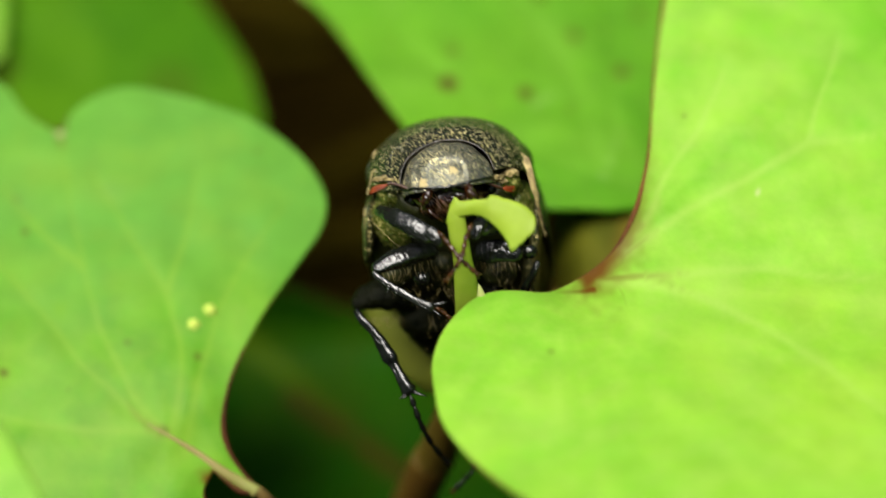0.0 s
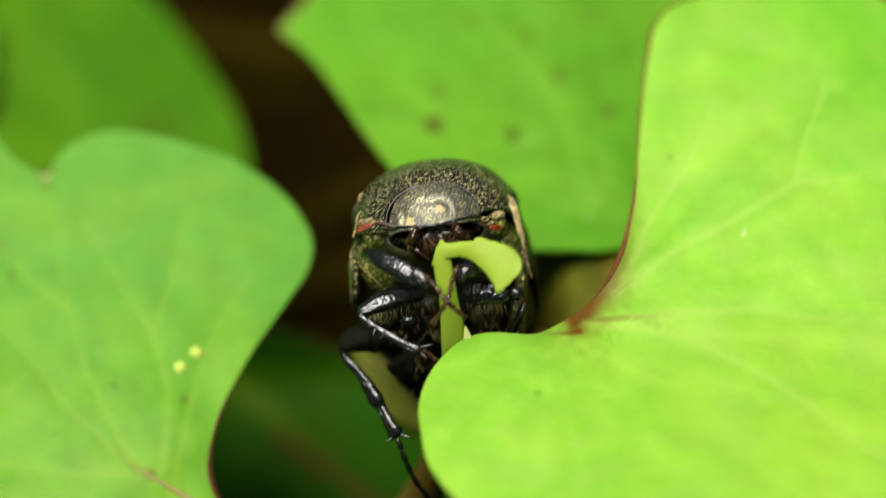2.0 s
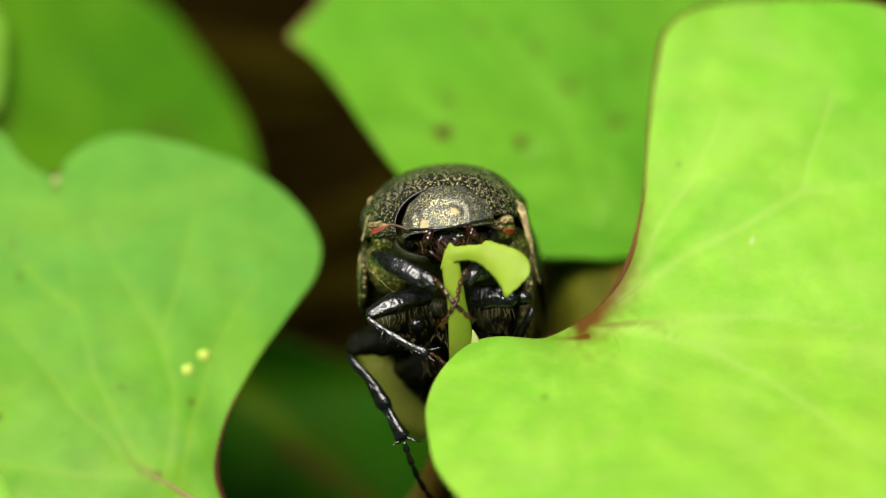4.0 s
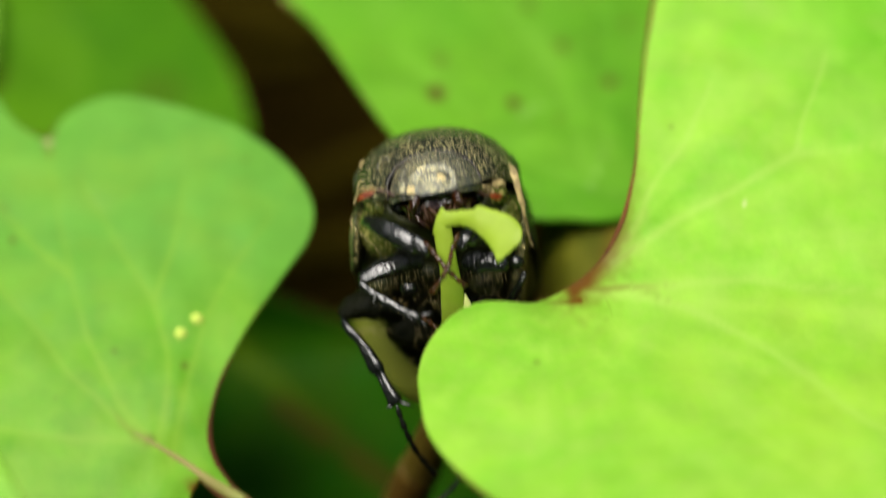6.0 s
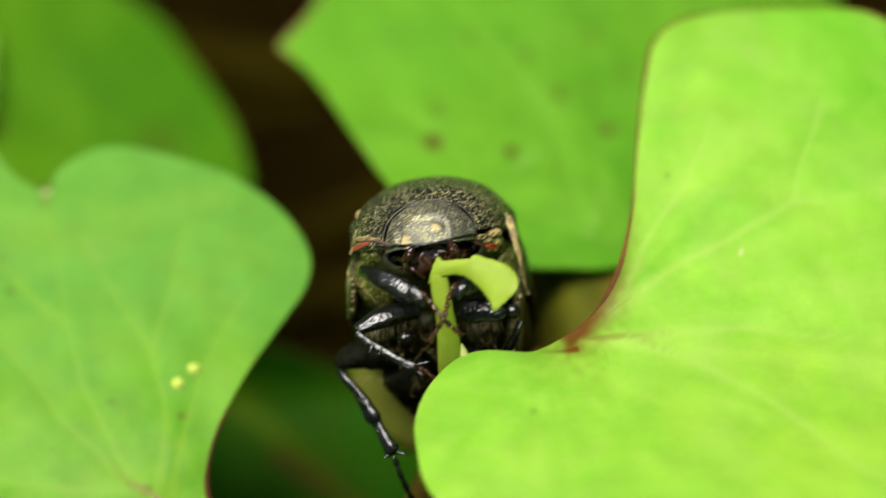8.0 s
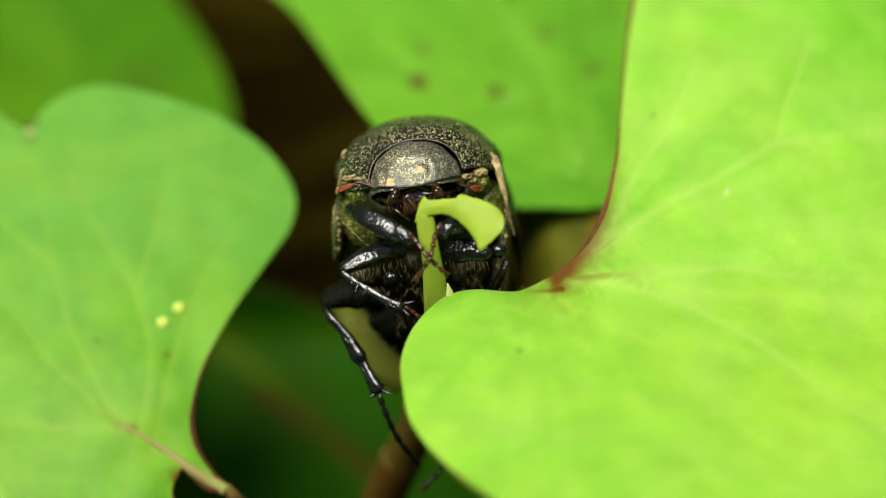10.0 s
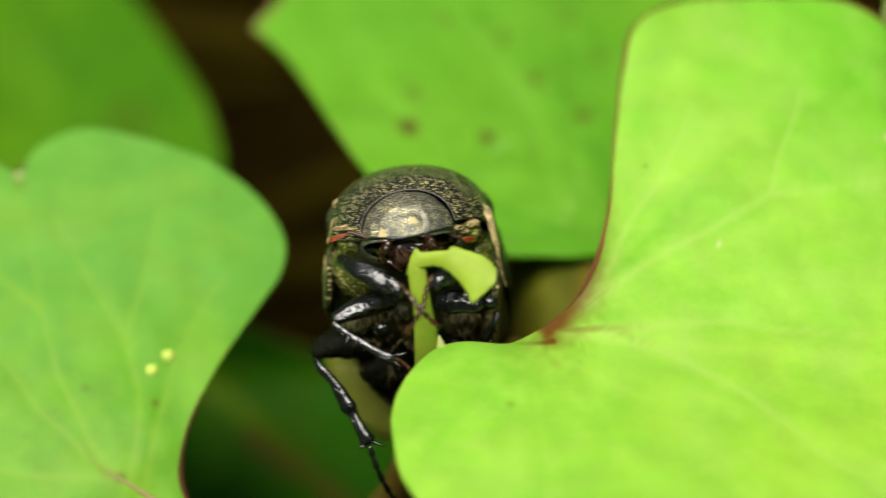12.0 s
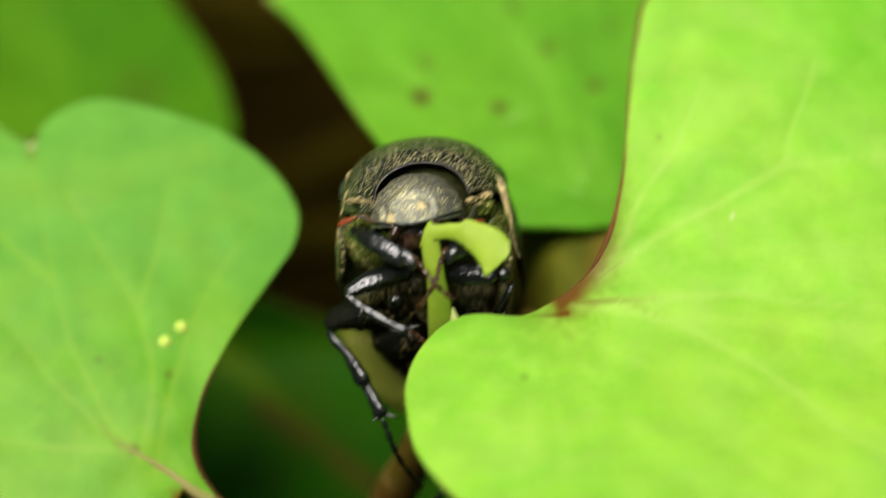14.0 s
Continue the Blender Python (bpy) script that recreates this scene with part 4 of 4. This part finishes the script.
def pronotum():
    bm = bmesh.new()
    shell(bm, [1.4 + 5.0 * i / 30 for i in range(31)], HALF, MARGIN, TOP, 0, math.pi, 60, 0.85, True)
    ob = part("pronotum", bm, PRONOTUM, beetle, "black pitted shield dusted with gold", solid=0.18)
    bm = bmesh.new()
    tube(bm, [cocked(1.36, 2.31 * math.cos(f), 1.05 + 2.08 * math.sin(f) ** 0.85) for f in (math.pi * k / 24 for k in range(25))],
         [0.025 + 0.032 * math.sin(math.pi * k / 24) + 0.012 * noise.noise(Vector((k * 0.7, 0, 3))) for k in range(25)], 10, 2, 1.5)
    part("collar", bm, COLLAR, ob, "smooth brown front rim")


def elytra():
    half = [(6.0, 4.1), (7.5, 4.45), (11, 4.45), (14, 4.0), (16, 2.6), (17.2, 0.4)]
    margin = [(6.0, 0.2), (7.5, -0.4), (11, -0.8), (14, -0.9), (17.2, -0.6)]
    top = [(6.0, 5.7), (8, 6.0), (11, 5.8), (14, 4.4), (16, 2.2), (17.2, 0.3)]
    st = [6.0 + 11.2 * i / 22 for i in range(23)]
    for a0, a1 in ((0.0, math.pi / 2 - 0.01), (math.pi / 2 + 0.01, math.pi)):
        bm = bmesh.new()
        shell(bm, st, half, margin, top, a0, a1, 20, 0.7)
        part("wing_case", bm, ELYTRA, beetle, "dark green-black wing case", solid=0.2)


def venter():
    half = [(2.0, 2.3), (4, 3.6), (7, 4.3), (11, 4.45), (14, 3.8), (16.5, 1.5)]
    mid = [(2.0, 0.9), (4, 1.6), (7, 1.0), (16.5, -0.5)]
    low = [(2.0, -0.2), (4, -0.8), (6, -1.9), (9, -2.7), (13, -3.3), (15, -2.6), (16.5, -1.0)]
    bm = bmesh.new()
    shell(bm, [2.0 + 14.5 * i / 30 for i in range(31)], half, mid, low, math.pi, 2 * math.pi, 30, 0.8)
    part("underside", bm, BLACK_ROUGH, beetle, "black ribbed underside", solid=0.15)


def neck():
    bm = bmesh.new()
    blob(bm, body(3.6, 0, 1.6), [tuple(SIDE * 2.7), tuple(DOR * 2.3), tuple(FWD * 1.9)], 24, 16)
    part("neck", bm, BLACK_ROUGH, beetle, "black neck behind the head")
    for sx in (-1, 1):
        bm = bmesh.new()
        blob(bm, body(4.6, sx * 3.0, 0.3), [tuple(SIDE * 1.05), tuple(DOR * 1.5 + SIDE * (sx * 0.25)), tuple(FWD * 1.3)], 18, 12, 0.15, sx)
        part("side_plate", bm, FLANK_REFLECTED, beetle, "glossy side plate, olive from a painted leaf reflection")
        bm = bmesh.new()
        blob(bm, body(3.0, sx * 2.75, 1.0), [tuple(SIDE * 0.8), tuple(DOR * 0.55 + SIDE * (sx * 0.1)), tuple(FWD * 0.9)], 18, 12, 0.3, sx + 5)
        part("collar_plate", bm, FLANK_REFLECTED, beetle, "scaly plate under the shield")
        bm = bmesh.new()
        blob(bm, body(6.2, sx * 3.82, 3.75), [tuple(SIDE * 0.36), tuple(DOR * 0.62 - SIDE * (sx * 0.15)), tuple(FWD * 0.8)], 16, 12, 0.25, sx + 9)
        part("shoulder", bm, ELYTRA, beetle, "dark green shoulder bump")


pronotum()
elytra()
venter()
neck()

# the tan flank stripes
for pts, r, fl in (([(3.95, 4.76, 7), (4.14, 4.31, 7.2), (4.33, 3.58, 7.4), (4.56, 2.75, 7.2), (4.82, 1.76, 6.8), (5.07, 0.59, 6)], [0.05, 0.14, 0.17, 0.13, 0.07, 0.03], 0.35),
                   ([(-2.93, 3.31, 8.4), (-2.59, 3.39, 8.8), (-2.17, 3.38, 9.1)], [0.03, 0.05, 0.03], 0.6),
                   ([(-3.27, 4.89, 6.4), (-3.32, 4.72, 6.6), (-3.38, 4.49, 6.6)], [0.05, 0.09, 0.03], 0.4),
                   ([(-3.42, 3.93, 7), (-3.54, 3.42, 7), (-3.65, 2.67, 7)], [0.02, 0.05, 0.02], 0.4),
                   ([(-3.78, 2.1, 6), (-3.87, 1.48, 6), (-3.78, 0.98, 6)], [0.02, 0.03, 0.05], 0.4),
                   ([(-3.32, 1.25, 8), (-2.73, 0.64, 8.3), (-2.15, 0.11, 8.6)], [0.01, 0.018, 0.008], 0.5)):
    bm = bmesh.new()
    tube(bm, pts, r, 12, 10, fl)
    for vt in bm.verts:
        vt.co += Vector((0.10 * noise.noise(vt.co * 2.5) + 0.05 * noise.noise(vt.co * 7), 0.06 * noise.noise(vt.co * 2.2 + Vector((3, 0, 0))) + 0.05 * noise.noise(vt.co * 6), 0))
    part("flank_stripe", bm, TAN, beetle, "mottled tan flank stripe")

# tan scales thick on the corners of the shield
for c, ax, seed in (((2.72, 3.52, 8.15), (0.34, 0.13), 2.0), ((3.35, 3.72, 7.7), (0.36, 0.20), 3.0), ((3.0, 3.30, 8.0), (0.22, 0.09), 8.0), ((-2.98, 3.42, 8.1), (0.45, 0.14), 6.0)):
    bm = bmesh.new()
    blob(bm, c, [(ax[0], 0.06, -0.30), (-0.05, ax[1], -0.1), (0.1, 0.05, 0.42)], 30, 22, 0.3, seed)
    for vt in bm.verts:
        vt.co += Vector((0.10 * noise.noise(vt.co * 3), 0.10 * noise.noise(vt.co * 3.4 + Vector((7, 0, 0))), 0.08 * noise.noise(vt.co * 5)))
    part("scale_patch", bm, TAN, beetle, "ragged patch of tan scales")

# head: a domed face, which nods as it chews
HEAD_AT = body(3.0, 0, 1.2)
HC, HA = (1.85, 0.82), (2.31, 2.32, 2.0)


def face(f, g, r=1.0):
    """A point of the face dome: f round from one side over the brow, g from the brow's edge to the front."""
    # a shallow groove sets the brow off from the front shield, whose margin is turned up; the cuticle is uneven
    split = 1.0 + 0.10 * math.cos(2 * f) + 0.04 * math.sin(5 * f)
    r += 0.030 * ease(g, split - 0.3, split) * (1 - ease(g, split, split + 0.08)) - 0.022 * math.exp(-((g - split - 0.09) / 0.06) ** 2)
    p = Vector((math.cos(g) * math.cos(f), math.cos(g) * math.sin(f), math.sin(g)))
    r += 0.035 * noise.noise(p * 4) + 0.006 * noise.noise(p * 13)
    return cocked(HC[0] - HA[2] * r * math.sin(g), -0.01 + HA[0] * r * math.cos(g) * math.cos(f), HC[1] + HA[1] * r * math.cos(g) * math.sin(f) - 0.70 * max(0.0, math.sin(g)) ** 2, 0.4)


bm = bmesh.new()
rows = []
for i in range(49):
    g = -0.5 + (math.pi / 2 + 0.5) * i / 48 * 0.995
    rows.append([face(-0.12 + (math.pi + 0.24) * k / 80, g) for k in range(81)])
sheet(bm, rows)
gold = bm.verts.layers.float.new("gold")
bm.verts.ensure_lookup_table()
for k, vt in enumerate(bm.verts):
    # the brow is thickly dusted with scales, the shield below it thinly
    g = -0.5 + (math.pi / 2 + 0.5) * (k // 81) / 48
    f = math.pi * (k % 81) / 80
    vt[gold] = (1.15 - 0.3 * ease(g, 0.7, 1.1)) * (0.75 + 0.25 * ease(f, 0.9, 2.2)) + 0.6 * noise.noise(vt.co * 2.4)
head = part("head", bm, FACE, beetle, "domed dark face with two tan flecks", origin=HEAD_AT, solid=0.15)
bm = bmesh.new()
tube(bm, [face(0, 0.35 + (math.pi - 0.7) * k / 16) if k < 8 else face(math.pi, math.pi - 0.35 - (math.pi - 0.7) * k / 16) for k in range(17)], [0.08] * 17, 8, 2)
part("face_rim", bm, BLACK, head, "smooth dark rim above the mouth")
for c, a, b in ((2.95, 1.03, 0.14), (1.15, 1.21, 0.12)):
    bm = bmesh.new()
    mid = bm.verts.new(face(c, a, 1.006))
    rings = []
    for m in (0.35, 0.7, 1.0):
        ring = []
        for k in range(40):
            t = 2 * math.pi * k / 40
            r = b * m * (1 + 0.9 * noise.noise(Vector((math.cos(t) * 1.6, math.sin(t) * 1.6, c))) + 0.5 * noise.noise(Vector((math.cos(t) * 5, math.sin(t) * 5, c))))
            ring.append(bm.verts.new(face(c + r * 1.5 * math.cos(t) / max(0.3, math.cos(a)) * 0.6, a + r * 0.7 * math.sin(t), 1.006 - 0.006 * m * m)))
        rings.append(ring)
    for k in range(40):
        bm.faces.new((mid, rings[0][k], rings[0][(k + 1) % 40]))
    for p, q in zip(rings, rings[1:]):
        for k in range(40):
            bm.faces.new((p[k], q[k], q[(k + 1) % 40], p[(k + 1) % 40]))
    part("tan_fleck", bm, FLECK, head, "small tan fleck", solid=0.02)
antennae = []
for sx in (-1, 1):
    bm = bmesh.new()
    blob(bm, cocked(2.3, sx * 1.95, 0.65, 0.4), [(0.35, 0, 0), (0, 0.4, 0), (0, 0, 0.45)], 14, 10)
    part("eye", bm, BLACK, head)
    bm = bmesh.new()
    stem = [(-1.55, 2.86, 9.4), (-1.95, 3.05, 9.3), (-2.5, 3.2, 9.2), (-2.66, 3.13, 9.2)] if sx < 0 else [(1.6, 3.2, 9.4), (1.95, 3.28, 9.3), (2.6, 3.05, 9.2), (2.9, 2.95, 9.1)]
    tube(bm, stem, [0.11, 0.085, 0.075, 0.06], 8, 5)
    ant = part("antenna", bm, ANTENNA, beetle, "thin brown antenna", origin=HEAD_AT)
    antennae.append(ant)
    root, out = Vector(stem[-1]), Vector((-0.92, -0.33, -0.2)) if sx < 0 else Vector((0.62, -0.03, -0.3))
    for d in (-1, 0, 1):
        bm = bmesh.new()
        way = out + Vector((0.05 * d, 0.13 * d, 0.02 * d))
        tube(bm, [root, root + way * 0.35 + Vector((0, 0.03 * d, 0)), root + way * 0.75, root + way * (1 - 0.06 * abs(d))], [0.05, 0.095, 0.10, 0.045], 8, 4, 0.55, (0, 1, 0.3))
        part("club_blade", bm, CLUB_ORANGE, ant, "dull orange-red blade of the antenna's club")
    # mouth feelers and bristles
    bm = bmesh.new()
    blob(bm, cocked(0.2, sx * 1.08 - 0.08, -0.2, 0.4), [(0.24, 0.03 * sx, 0), (-0.17 * sx, 0.44, -0.12), (0, 0.08, 0.36)], 26, 18, 0.3, sx)
    jaw = part("jaw", bm, BROWN_CUTICLE, head, "glossy red-brown jaw")
    bm = bmesh.new()
    tube(bm, [cocked(0.9, sx * 1.3, -0.2, 0.4), cocked(0.5, sx * 1.15, -0.7, 0.4), cocked(0.6, sx * 0.8, -1.1, 0.4), cocked(0.8, sx * 0.55, -1.25, 0.4)], [0.08, 0.09, 0.085, 0.07], 8, 5)
    part("palp", bm, BROWN_CUTICLE, head, "jointed brown feeler")
    bm = bmesh.new()
    rnd = random.Random(5 + sx)
    for i in range(26):
        x = sx * rnd.uniform(0.4, 1.6)
        p = cocked(rnd.uniform(0.5, 1.2), x, -0.1 + rnd.uniform(-0.25, 0.25), 0.4)
        tube(bm, [p, p + Vector((-sx * 0.2 + rnd.uniform(-0.2, 0.2), -0.35, 0.12)), p + Vector((-sx * 0.3 + rnd.uniform(-0.3, 0.3), -0.6, 0.15))], [0.012, 0.009, 0.002], 4, 2)
    tagged(part("bristles", bm, HAIR_RED, head, "brown mouth bristles"), kind="stuff")
bm = bmesh.new()
blob(bm, cocked(1.75, 0, 0.05, 0.4), [tuple(SIDE * 1.75), tuple(DOR * 0.75), tuple(FWD * 1.1)], 20, 14, 0.3, 4.0)
part("mouth", bm, BROWN_CUTICLE, head, "dark brown mouth")
bm = bmesh.new()
tube(bm, [cocked(0.9, -0.85, 0.1, 0.4), cocked(0.4, 0.0, 0.3, 0.4), cocked(0.9, 0.85, 0.1, 0.4)], [0.14, 0.2, 0.14], 10, 6)
part("lip", bm, BLACK, head)


def leg(name, femur, femur_r, tibia, tibia_r, tarsus, tarsus_r, fringe=0, spurs=(), flat=0.7, foot_mat=None, planed=0.88, thigh_mat=None, shin_planed=0.985, knobs=0.12, shin_mat=None):
    foot_mat = foot_mat or TARSUS_BROWN
    bm = bmesh.new()
    limb(bm, femur, femur_r, flat, seed=femur[0][0], planed=planed)
    lg = part(name, bm, thigh_mat or BLACK, beetle, "dull black leg with a tan hair fringe" if thigh_mat else "glossy black leg", origin=femur[0])
    if fringe:
        bm = bmesh.new()
        a, b = Vector(femur[0]), Vector(femur[-1])
        rnd = random.Random(len(name) + fringe)
        for i in range(fringe):
            t = 0.1 + 0.85 * i / fringe
            p = a.lerp(b, t) + Vector((0, -0.64 * femur_r[1], 0.40 * femur_r[1]))
            tube(bm, [p, p + Vector((rnd.uniform(-0.1, 0.1), -0.25, 0.1)), p + Vector((rnd.uniform(-0.2, 0.2), -0.5 - rnd.uniform(0, 0.2), 0.05))], [0.018, 0.013, 0.003], 4, 2)
        tagged(part("hair_fringe", bm, HAIR, lg, "row of short tan hairs"), kind="stuff")
    if tibia:
        bm = bmesh.new()
        limb(bm, tibia, tibia_r, flat, seed=tibia[0][1], keel=0.14, rib=0.008, planed=shin_planed, knobs=knobs)
        part("shin", bm, shin_mat or BLACK, lg)
        for base, tip in spurs:
            bm = bmesh.new()
            tube(bm, [base, tip], [0.13 if foot_mat is BLACK else 0.10, 0.01], 6, 3)
            part("spur", bm, BLACK, lg)
    if tarsus:
        line = spline(tarsus, 2)
        for a, b in zip(line, line[1:]):
            a, b = Vector(a), Vector(b)
            bm = bmesh.new()
            tube(bm, [a, a.lerp(b, 0.35), a.lerp(b, 0.85), b], [tarsus_r * 0.55, tarsus_r * 0.9, tarsus_r * 1.15, tarsus_r * 0.6], 8, 2)
            part("foot_joint", bm, foot_mat, lg, "small dark beaded foot joint")
        e, d = Vector(line[-1]), (Vector(line[-1]) - Vector(line[-2])).normalized()
        for sgn in (-1, 1):
            o = d.cross(Vector((0, 0, 1))) * sgn
            bm = bmesh.new()
            tube(bm, [e, e + d * 0.25 + o * 0.10, e + d * 0.30 + o * 0.18 - Vector((0, 0, 0.1))], [tarsus_r * 0.6, tarsus_r * 0.5, 0.01], 6, 3)
            part("claw", bm, TARSUS_BROWN, lg)


leg("foreleg", [(-3.2, 1.96, 8.5), (-2.3, 1.59, 10), (-1.2, 1.01, 10.8), (-0.38, 0.54, 11)], [0.26, 0.44, 0.50, 0.40],
    [(-0.79, 0.98, 11), (-0.33, 0.62, 11.3), (-0.11, 0.14, 11.4)], [0.30, 0.32, 0.14], [(-0.22, 0.84, 11.5), (0.3, 0.24, 11.9), (0.84, -0.46, 12), (1.57, -1.11, 11.8)], 0.118)
leg("foreleg", [(3.34, 1.27, 8.5), (2.63, 1.18, 9.6), (2.02, 1.06, 10.4), (1.69, 0.71, 10.6)], [0.30, 0.42, 0.48, 0.30],
    [(2.12, 1.44, 10.6), (1.69, 0.98, 10.9), (1.52, 0.43, 11)], [0.30, 0.34, 0.14], [(1.41, 1.25, 11.3), (1.08, 0.43, 11.8), (0.92, -0.38, 12.3), (0.3, -1.38, 12)], 0.118)
leg("middle_leg", [(-0.25, -0.06, 8.2), (-1.21, -0.14, 8.8), (-2.31, -0.52, 9.1), (-3.41, -1.07, 9.2)], [0.42, 0.52, 0.50, 0.28],
    [(-3.4, -1.13, 9.3), (-2.58, -1.73, 9.65), (-1.34, -2.43, 10.1), (-0.44, -2.84, 10.4)], [0.15, 0.20, 0.19, 0.23], [(-0.33, -2.84, 10), (0.16, -3.15, 9.8), (0.66, -3.67, 9.7)], 0.11, 14,
    [((-2.57, -1.72, 9.8), (-2.73, -2.16, 10)), ((-2.16, -1.94, 9.9), (-2.3, -2.32, 10)), ((-0.44, -2.71, 10), (0.22, -2.54, 10.2)), ((-0.49, -2.93, 10), (-0.05, -3.25, 10.2))])
leg("middle_leg", [(1.6, -0.03, 8.3), (2.26, -0.06, 8.7), (3.08, -0.06, 9), (3.9, -0.3, 9.2)], [0.42, 0.60, 0.56, 0.32],
    [(4.69, -0.58, 8.6), (4.44, -1.19, 8.5), (4.05, -2, 7.6), (3.67, -2.92, 5.8)], [0.16, 0.20, 0.22, 0.24], [(3.68, -3.01, 5.5), (2.98, -3.62, 5.6), (2.13, -3.89, 6)], 0.11, 14,
    [((4.33, -1.36, 7.4), (4.67, -1.64, 7.4))])
leg("hind_leg", [(-0.45, -2.6, 3.6), (-1.8, -2.35, 5), (-2.95, -2.22, 5.4), (-3.9, -2.52, 5.5), (-4.33, -3.0, 5.8)], [0.60, 0.78, 0.80, 0.60, 0.26],
    [(-4.30, -2.98, 6.35), (-3.98, -3.45, 6.7), (-3.32, -4.15, 6.9), (-2.60, -5.28, 7.08), (-2.34, -5.72, 7.15), (-1.82, -6.64, 7.4), (-1.52, -7.14, 7.4)], [0.15, 0.19, 0.24, 0.38, 0.24, 0.31, 0.48],
    [(-1.56, -7.25, 7.4), (-1.17, -8.38, 7), (-0.56, -9.65, 5.8), (0.31, -10.77, 4.4)], 0.14, 16,
    [((-1.61, -6.97, 7.4), (-0.72, -7.24, 7.6)), ((-1.78, -7.19, 7.4), (-2.11, -7.35, 7.6)), ((-2.66, -5.21, 7), (-2.95, -5.50, 7.2))], foot_mat=BLACK, planed=1.3, thigh_mat=BLACK_DULL, shin_planed=1.4, knobs=0.14, shin_mat=BLACK_SHIN)
leg("hind_leg", [(1.59, -2.24, 4), (2.7, -2.36, 5.5), (4.09, -2.49, 6)], [0.45, 0.62, 0.36],
    [(4.09, -2.72, 6), (3.25, -5.57, 6), (2.14, -8.99, 5)], [0.2, 0.3, 0.34], [(2.09, -9.1, 5), (1.75, -10.15, 4.4), (1.53, -11.08, 4), (0.63, -12.09, 3.4)], 0.12, foot_mat=BLACK)
# matted chest hair round the hips
for k, (cx, cy, cw) in enumerate(((0.22, -1.76, 8.6), (-0.39, -0.8, 8.2), (-1.36, -2.05, 8), (2.38, -0.58, 8.2), (2.9, -1.5, 7.6), (-0.25, -3.74, 6.5))):
    bm = bmesh.new()
    rnd = random.Random(k)
    for i in range(30):
        p = Vector((cx + rnd.gauss(0, 0.4), cy + rnd.gauss(0, 0.35), cw + rnd.uniform(-0.2, 0.2)))
        tip = p + Vector((rnd.uniform(-0.2, 0.2), -rnd.uniform(0.15, 0.4), rnd.uniform(0.05, 0.2)))
        tube(bm, [p, p.lerp(tip, 0.5), tip], [0.008, 0.007, 0.002], 4, 1)
    tagged(part("chest_hair", bm, CHEST_HAIR, beetle, "short tan hair tuft"), kind="stuff")
# the swollen hind body below the hips
bm = bmesh.new()
blob(bm, (-0.52, -3.69, 2.4), [(1.34, -1.74, 0), (-1.10, -0.85, 0), (0, 0, 1.3)], 24, 18, 0.1, 3)
part("abdomen", bm, BLACK_DULL, beetle, "dark rounded abdomen")
# the scaly sides of the thorax, with tan edges
for c, ax in (((4.62, 0.75, 5.4), 0.30), ((4.42, -1.5, 4.6), 0.42), ((-3.62, 0.95, 5.2), 0.34)):
    bm = bmesh.new()
    blob(bm, c, [(ax, 0.05, -0.1), (0.10, 1.75, 0.1), (0, 0, 1.3)], 22, 26, 0.15, c[0])
    for vt in bm.verts:
        vt.co += Vector((0.06 * noise.noise(vt.co * 1.7), 0.05 * noise.noise(vt.co * 3), 0.08 * noise.noise(vt.co * 2.4)))
    part("side_plate", bm, FLANK_DARK, beetle, "dark side of the thorax flecked with tan scales")
# coxae, rounded hip joints
for p, r in (((-1, -1.41, 8), 0.42), ((4.25, -0.14, 8.3), 0.42), ((-2.35, -1.2, 6.2), 0.8), ((2.82, -1.2, 6.4), 0.8), ((0.03, -0.67, 6.6), 0.6), ((-1.16, 1.27, 7.8), 0.5), ((-0.91, -3.37, 4.2), 1.3)):
    bm = bmesh.new()
    blob(bm, p, [(r, 0, 0), (0, r * 0.85, 0), (0, 0, r * 0.8)], 16, 12, 0.15, r)
    part("hip", bm, BLACK if r < 0.5 else BLACK_DULL if r > 1 else BLACK_ROUGH, beetle, "rounded black hip")


# ---- what moves ----
def motions():
    home = SIGHT @ Matrix.Translation(BEETLE_AT * MM)
    walk(beetle, [(0.0, home), (14.0, home)])
    rest = Matrix.Translation((HEAD_AT - BEETLE_AT) * MM)
    nods = [(0.0, 0, 0), (0.5, -3, 3.5), (1.0, 0, 4), (1.5, 0, 4), (2.0, 1, 5), (2.2, -1, 7), (4.3, 9, 6), (4.5, 8, 10), (5.0, 4, 8), (5.5, 3.5, 8), (6.0, 1, 4.5), (6.5, -0.5, 5),
            (7.0, 0, 5), (7.5, -1.5, 4), (8.0, -0.5, 3.5), (8.5, -1, 3), (8.7, -2.5, 1), (10.8, -2.5, 0), (11.0, -3.5, 2.5), (11.5, -2, 1), (12.0, -1.5, 0.5), (12.5, -0.5, 0.5),
            (13.0, 0, -7.5), (13.5, -3.5, -13.5), (14.0, -8.5, -16.5)]
    # each nod moves the face by a few hundredths of a millimetre sideways and up
    for ob in [head] + antennae:
        walk(ob, [(t, rest @ pose(x * 0.024 * MM, v * 0.024 * MM, 0, -0.25 * v, 0.25 * x, 0)) for t, x, v in nods])


motions()
